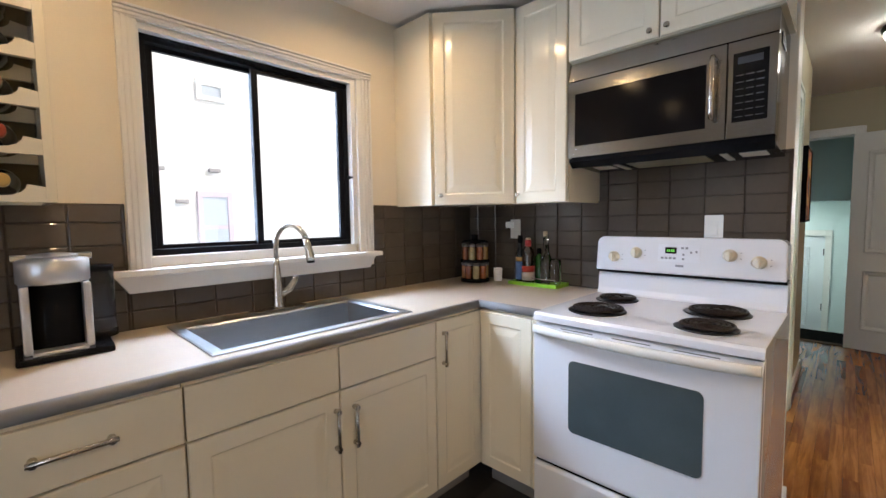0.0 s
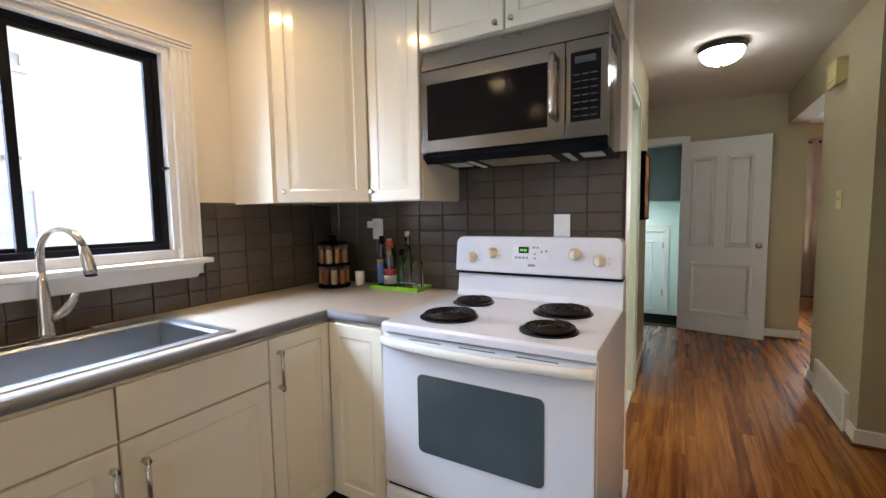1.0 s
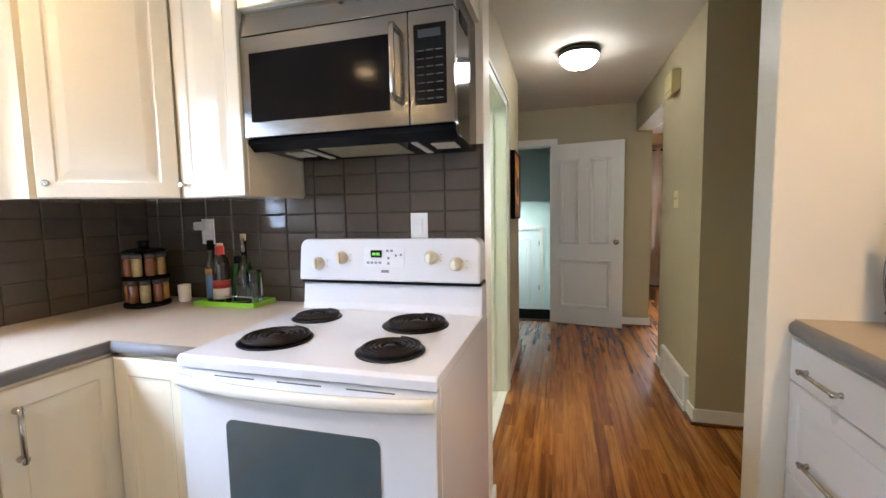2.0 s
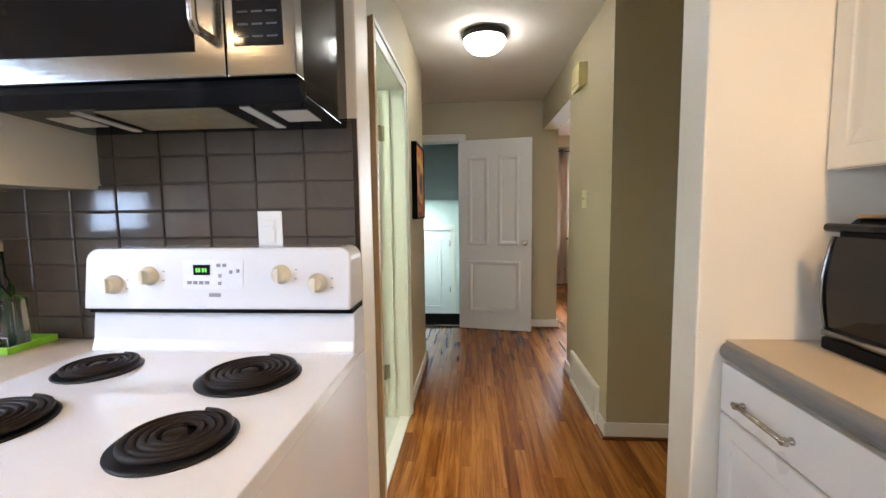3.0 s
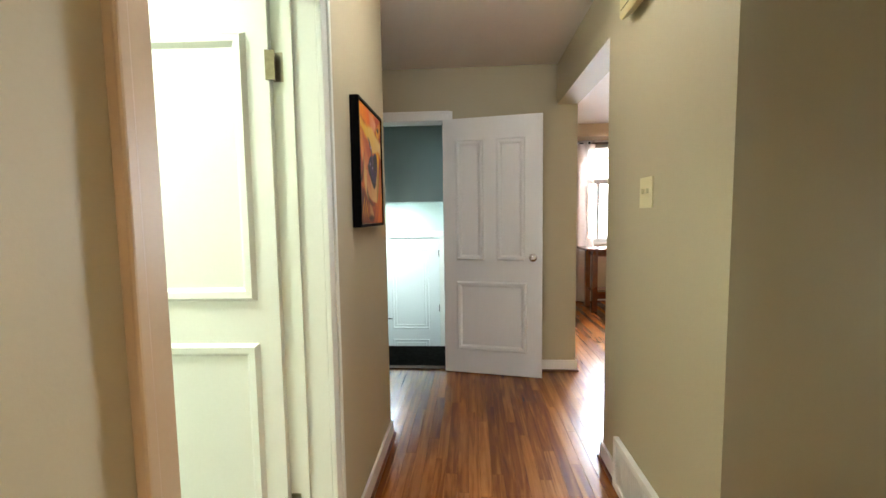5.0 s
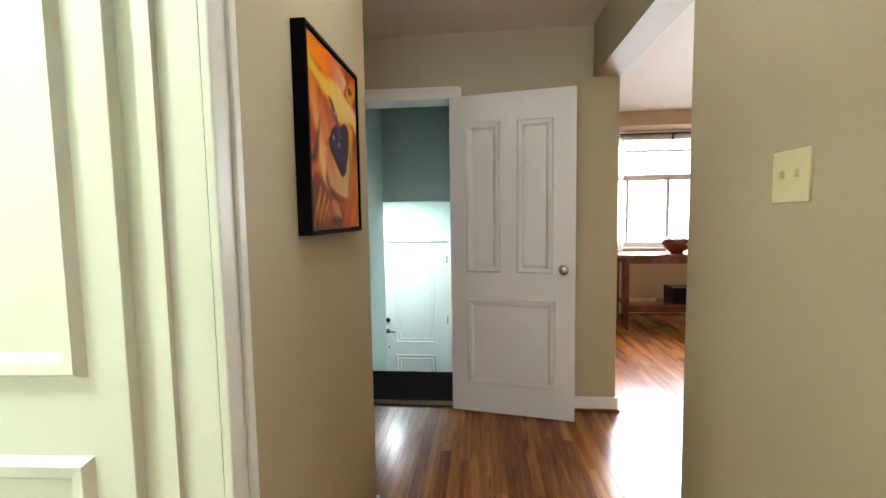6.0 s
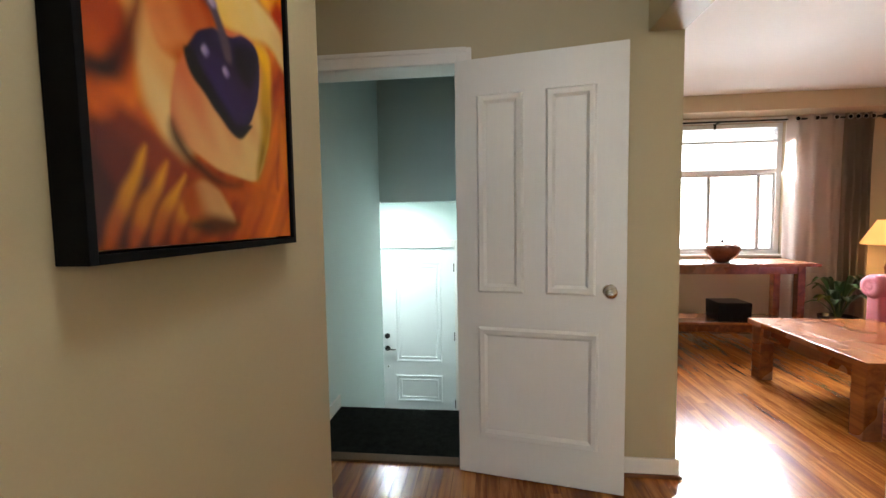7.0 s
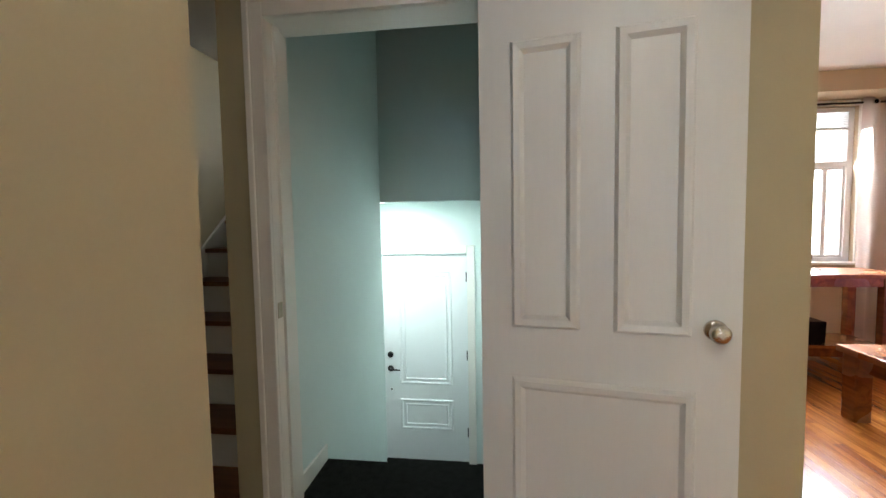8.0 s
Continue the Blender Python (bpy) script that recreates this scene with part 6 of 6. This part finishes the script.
for tier, z in enumerate((0.937, 1.052)):
    for k in range(8):
        a = 2 * math.pi * (k + 0.5 * tier) / 8
        x, y = 1.905 + 0.063 * math.cos(a), 1.665 + 0.063 * math.sin(a)
        jar = part("jar", lathe([(0.019, z), (0.021, z + 0.004), (0.021, z + 0.072), (0.018, z + 0.078)], x, y, 0, 14), mat("spice_%d" % ((k + tier) % 6), spice[(k + tier) % 6], 0.25, var=0.3, scale=40, coat=1.0), sc)
        part("lid", lathe([(0.0205, z + 0.078), (0.0205, z + 0.095), (0.010, z + 0.097)], x, y, 0, 14), mat("jar_lid", (0.13, 0.12, 0.11), 0.35, 0.6), jar, "dull metal lid")
cn = thing("canister", "small white ceramic cup with a lid", "canister", (2.0, 1.56, 0.9155))
part("cup", lathe([(0.022, 0.916), (0.025, 0.925), (0.027, 0.985), (0.024, 0.987)], 2.0, 1.56, 0, 24), M_whitep, cn)
part("lid", lathe([(0.0275, 0.987), (0.027, 0.994), (0.006, 0.998)], 2.0, 1.56, 0, 24), M_whitep, cn)

tr = thing("bottle_tray", "lime green tray with a small wire rail", "tray", (2.0, 1.30, 0.9155))
trm = mat("lime_plastic", (0.22, 0.48, 0.03), 0.35, var=0.05)
trb = boxes([(1.93, 2.07, 1.125, 1.435, 0.9165, 0.921), (1.93, 1.937, 1.125, 1.435, 0.921, 0.936), (2.063, 2.07, 1.125, 1.435, 0.921, 0.936), (1.937, 2.063, 1.125, 1.132, 0.921, 0.936), (1.937, 2.063, 1.428, 1.435, 0.921, 0.936)])
part("tray", trb, trm, tr)
part("wire_rail", tube([(1.945, 1.14, 0.922), (1.945, 1.14, 0.96), (1.945, 1.285, 0.96), (1.945, 1.285, 0.922)], 0.0022, 8), M_chrome, tr)


def bottle(name, label, x, y, prof, material, extras):
    b = thing(name, label, "bottle", (x, y, 0.921), group="tray bottles")
    part("glass", lathe([(r, 0.922 + h) for r, h in prof], x, y, 0, 24), material, b)
    for nm, pr, m in extras:
        part(nm, lathe([(r, 0.922 + h) for r, h in pr], x, y, 0, 24), m, b)


M_oilb = mat("oil_bottle_glass", (0.012, 0.020, 0.030), 0.08, var=0.2, bump=0, coat=1.0)
bottle("oil_bottle", "tall dark oil bottle with a blue and gold label", 2.0, 1.398, [(0.024, 0), (0.026, 0.01), (0.026, 0.17), (0.013, 0.20), (0.012, 0.25), (0.004, 0.252)], M_oilb,
       [("label", [(0.0265, 0.02), (0.0265, 0.125)], mat("blue_label", (0.09, 0.16, 0.30), 0.4)), ("gold_band", [(0.0268, 0.126), (0.0268, 0.15)], mat("gold_label", (0.45, 0.24, 0.05), 0.4)), ("cap", [(0.0145, 0.235), (0.0145, 0.275), (0.01, 0.277)], M_black)])
bottle("sauce_bottle", "brown sauce bottle with a red cap and red and white label", 1.985, 1.334, [(0.034, 0), (0.036, 0.01), (0.036, 0.16), (0.030, 0.195), (0.016, 0.215), (0.015, 0.235), (0.004, 0.236)], mat("sauce_glass", (0.02, 0.008, 0.005), 0.08, bump=0, coat=1.0),
       [("label", [(0.0365, 0.022), (0.0365, 0.068)], mat("pale_label", (0.50, 0.42, 0.36), 0.5)), ("red_label", [(0.0366, 0.069), (0.0366, 0.104)], mat("red_label", (0.34, 0.03, 0.02), 0.45)), ("cap", [(0.018, 0.215), (0.018, 0.25), (0.014, 0.253)], mat("red_plastic", (0.50, 0.04, 0.03), 0.35)), ("cap_top", [(0.0145, 0.253), (0.0145, 0.262), (0.01, 0.264)], mat("tan_plastic", (0.6, 0.42, 0.24), 0.4))])
bottle("glass_cruet", "clear glass oil cruet with a steel pourer", 1.99, 1.215, [(0.033, 0), (0.035, 0.008), (0.035, 0.12), (0.022, 0.16), (0.012, 0.18), (0.011, 0.225), (0.004, 0.226)], M_pane, [("pourer", [(0.012, 0.226), (0.010, 0.25), (0.004, 0.285)], M_steel)])
bottle("glass_cruet", "slim clear glass bottle with a cork stopper", 2.035, 1.252, [(0.026, 0), (0.028, 0.008), (0.028, 0.16), (0.013, 0.20), (0.012, 0.27), (0.004, 0.272)], M_pane, [("stopper", [(0.012, 0.272), (0.013, 0.30), (0.008, 0.302)], mat("cork", (0.45, 0.32, 0.2), 0.8))])
bottle("spray_bottle", "small green glass bottle with a black cap", 2.04, 1.295, [(0.024, 0), (0.025, 0.01), (0.025, 0.15), (0.012, 0.17), (0.004, 0.172)], mat("green_glass", (0.02, 0.10, 0.02), 0.1, bump=0, coat=1.0), [("cap", [(0.013, 0.17), (0.013, 0.20), (0.008, 0.202)], M_black)])
bottle("glass_jar", "short clear square-shouldered glass jar", 1.985, 1.160, [(0.030, 0), (0.031, 0.006), (0.031, 0.14), (0.026, 0.148), (0.004, 0.149)], M_pane, [])

# toaster oven on the other worktop
to = thing("toaster_oven", "black countertop toaster oven with a curved glass door", "toaster oven", (1.86, -1.24, 0.9155))
part("body", prism([(-1.06, 0.925), (-1.07, 1.235), (-1.11, 1.265), (-1.45, 1.265), (-1.45, 0.925)], 1.62, 2.03, "x", bev=0.006), M_black, to)
part("base", bx(1.61, 2.04, -1.455, -1.05, 0.916, 0.962, bev=0.01), M_black, to)
gd = []
for i in range(9):
    a = i / 8
    gd.append((-1.055 + 0.018 * math.sin(math.pi * a), 0.965 + 0.255 * a))
gd += [(p - 0.006, q) for p, q in gd[::-1]]
tg = part("glass_door", prism(gd, 1.64, 2.025, "x"), M_blackglass, to, "curved dark glass door")
part("door_trim", tube([(2.025, -1.053 + 0.020 * math.sin(math.pi * i / 8), 0.965 + 0.255 * i / 8) for i in range(9)], 0.004, 8), M_steel, tg)
part("door_trim", tube([(2.025, -1.048, 0.975), (1.64, -1.048, 0.975)], 0.010, 8), M_steel, tg)
part("handle", tube([(2.02, -1.035, 1.243), (1.66, -1.035, 1.243)], 0.011, 10), M_black, tg)
part("top_plate", bx(1.63, 2.02, -1.44, -1.10, 1.266, 1.274, bev=0.003), mat("bread_board", (0.42, 0.24, 0.10), 0.5), to, "wooden board on top")
for z in (1.03, 1.11, 1.18):
    part("wire_rack", tube([(1.66, -1.10, z), (2.0, -1.10, z)], 0.003, 6), M_chrome, to)

# ---- wall tiles ----
TP, TR, TZ = 0.1454, 0.0805, 0.903


def tile_mesh(w, h):
    bm = bmesh.new()
    a, b, c = w / 2 - 0.0016, h / 2 - 0.0016, 0.0032
    lo = [bm.verts.new(p) for p in ((-a, 0, -b), (a, 0, -b), (a, 0, b), (-a, 0, b))]
    mid = [bm.verts.new(p) for p in ((-a, -0.0065, -b), (a, -0.0065, -b), (a, -0.0065, b), (-a, -0.0065, b))]
    hi = [bm.verts.new(p) for p in ((-a + c, -0.0085, -b + c), (a - c, -0.0085, -b + c), (a - c, -0.0085, b - c), (-a + c, -0.0085, b - c))]
    for p, q in ((lo, mid), (mid, hi)):
        for i in range(4):
            bm.faces.new((p[i], p[(i + 1) % 4], q[(i + 1) % 4], q[i]))
    bm.faces.new(hi)
    bmesh.ops.recalc_face_normals(bm, faces=bm.faces)
    return mesh_of("tile", bm, M_tile)


TILE = {}


def lay(parent, axis, start, stop, z0, z1, plane, shift=0.0):
    """Tiles in a stack bond on a wall, cut at its ends."""
    k0 = math.floor((start - shift) / TP)
    k = k0
    while shift + k * TP < stop - 0.004:
        a, b = max(start, shift + k * TP), min(stop, shift + (k + 1) * TP)
        r = 0
        while TZ + r * TR < z1 - 0.004:
            c, d = max(z0, TZ + r * TR), min(z1, TZ + (r + 1) * TR)
            if d > z0 + 0.006 and b - a > 0.008:
                key = (round(b - a, 3), round(d - c, 3))
                if key not in TILE:
                    TILE[key] = tile_mesh(*key)
                ob = new("tile", TILE[key])
                ob.parent = parent
                u, z = (a + b) / 2, (c + d) / 2
                tilt = (random.uniform(-0.35, 0.35), random.uniform(-0.35, 0.35))
                ob.matrix_basis = pose(plane, u, z, tilt[0], 0, -90 + tilt[1]) if axis == "y" else pose(u, plane, z, tilt[0], 0, tilt[1])
            r += 1
        k += 1


random.seed(9)
bs1 = setting("backsplash_stove", boxes([(XS - 0.0045, XS - 0.0005, 0.180, 0.965, 0.0, 1.56), (XS - 0.0045, XS - 0.0005, 0.965, YW - 0.0005, 0.88, 1.38)]), M_grout, "glossy taupe tiled backsplash behind the range", "backsplash")
lay(bs1, "y", 0.182, YW - 0.010, 0.915, 1.386, XS - 0.004, 0.189)
lay(bs1, "y", 0.182, 0.965, 1.386, 1.555, XS - 0.004, 0.189)
bs2 = setting("backsplash_window", boxes([(-1.0, 0.205, YW - 0.0045, YW - 0.0005, 0.88, 1.37), (0.205, 1.292, YW - 0.0045, YW - 0.0005, 0.88, 1.06), (1.292, XS - 0.005, YW - 0.0045, YW - 0.0005, 0.88, 1.38)]), M_grout, "glossy taupe tiled backsplash under the window", "backsplash")
lay(bs2, "x", -1.0, 0.205, 0.915, 1.37, YW - 0.004, 0.05)
lay(bs2, "x", 0.205, 1.292, 0.915, 1.052, YW - 0.004, 0.05)
lay(bs2, "x", 1.292, XS - 0.010, 0.915, 1.376, YW - 0.004, 0.05)

# ---- strip floor ----
def board_mesh(bm, x0, x1, y0, y1, c=0.0005):
    lo = [bm.verts.new(p) for p in ((x0, y0, -0.02), (x1, y0, -0.02), (x1, y1, -0.02), (x0, y1, -0.02))]
    md = [bm.verts.new(p) for p in ((x0, y0, -c), (x1, y0, -c), (x1, y1, -c), (x0, y1, -c))]
    hi = [bm.verts.new(p) for p in ((x0 + c, y0 + c, 0), (x1 - c, y0 + c, 0), (x1 - c, y1 - c, 0), (x0 + c, y1 - c, 0))]
    for p, q in ((lo, md), (md, hi)):
        for i in range(4):
            bm.faces.new((p[i], p[(i + 1) % 4], q[(i + 1) % 4], q[i]))
    bm.faces.new(hi)


ub = bmesh.new()
BW = 0.0575
board_mesh(ub, -0.5, 0.5, -BW / 2 + 0.0003, BW / 2 - 0.0003)
bmesh.ops.recalc_face_normals(ub, faces=ub.faces)
board_me = mesh_of("floor_board", ub, M_floor)
wf = setting("floor_wood", bx(XS, 8.3, -1.05, -0.9, -0.0218, -0.0205), M_floor, "varnished orange-brown oak strip floor", "floor")
rest = bmesh.new()
random.seed(12)
count = 0
j = 0
y = -5.19
while y < 1.90:
    end = 5.51 if y > -0.16 else 8.3
    x = XS + 0.002 - random.uniform(0, 0.0)
    first = True
    while x < end - 0.01:
        ln = random.uniform(0.5, 1.7)
        x2 = min(end, x + ln)
        if end - x2 < 0.2:
            x2 = end
        near = count < 296 and ((-1.0 < y < 0.30 and x < 5.6) or (-2.0 < y <= -1.0 and 4.0 < x < 6.3))
        if near:
            ob = new("floor_board", board_me)
            ob.parent = wf
            ob.location, ob.scale = ((x + x2) / 2, y + BW / 2, 0), (x2 - x - 0.0006, 1, 1)
            count += 1
        elif not (2.3 < x and x2 < 4.3 and y > 0.45):
            board_mesh(rest, x, x2 - 0.0006, y + 0.0003, y + BW - 0.0003)
        x = x2
    y += BW
bmesh.ops.recalc_face_normals(rest, faces=rest.faces)
ro = part("floor_boards_far", rest, M_floor, wf, "varnished orange-brown oak strips")
ro["kind"] = "stuff"
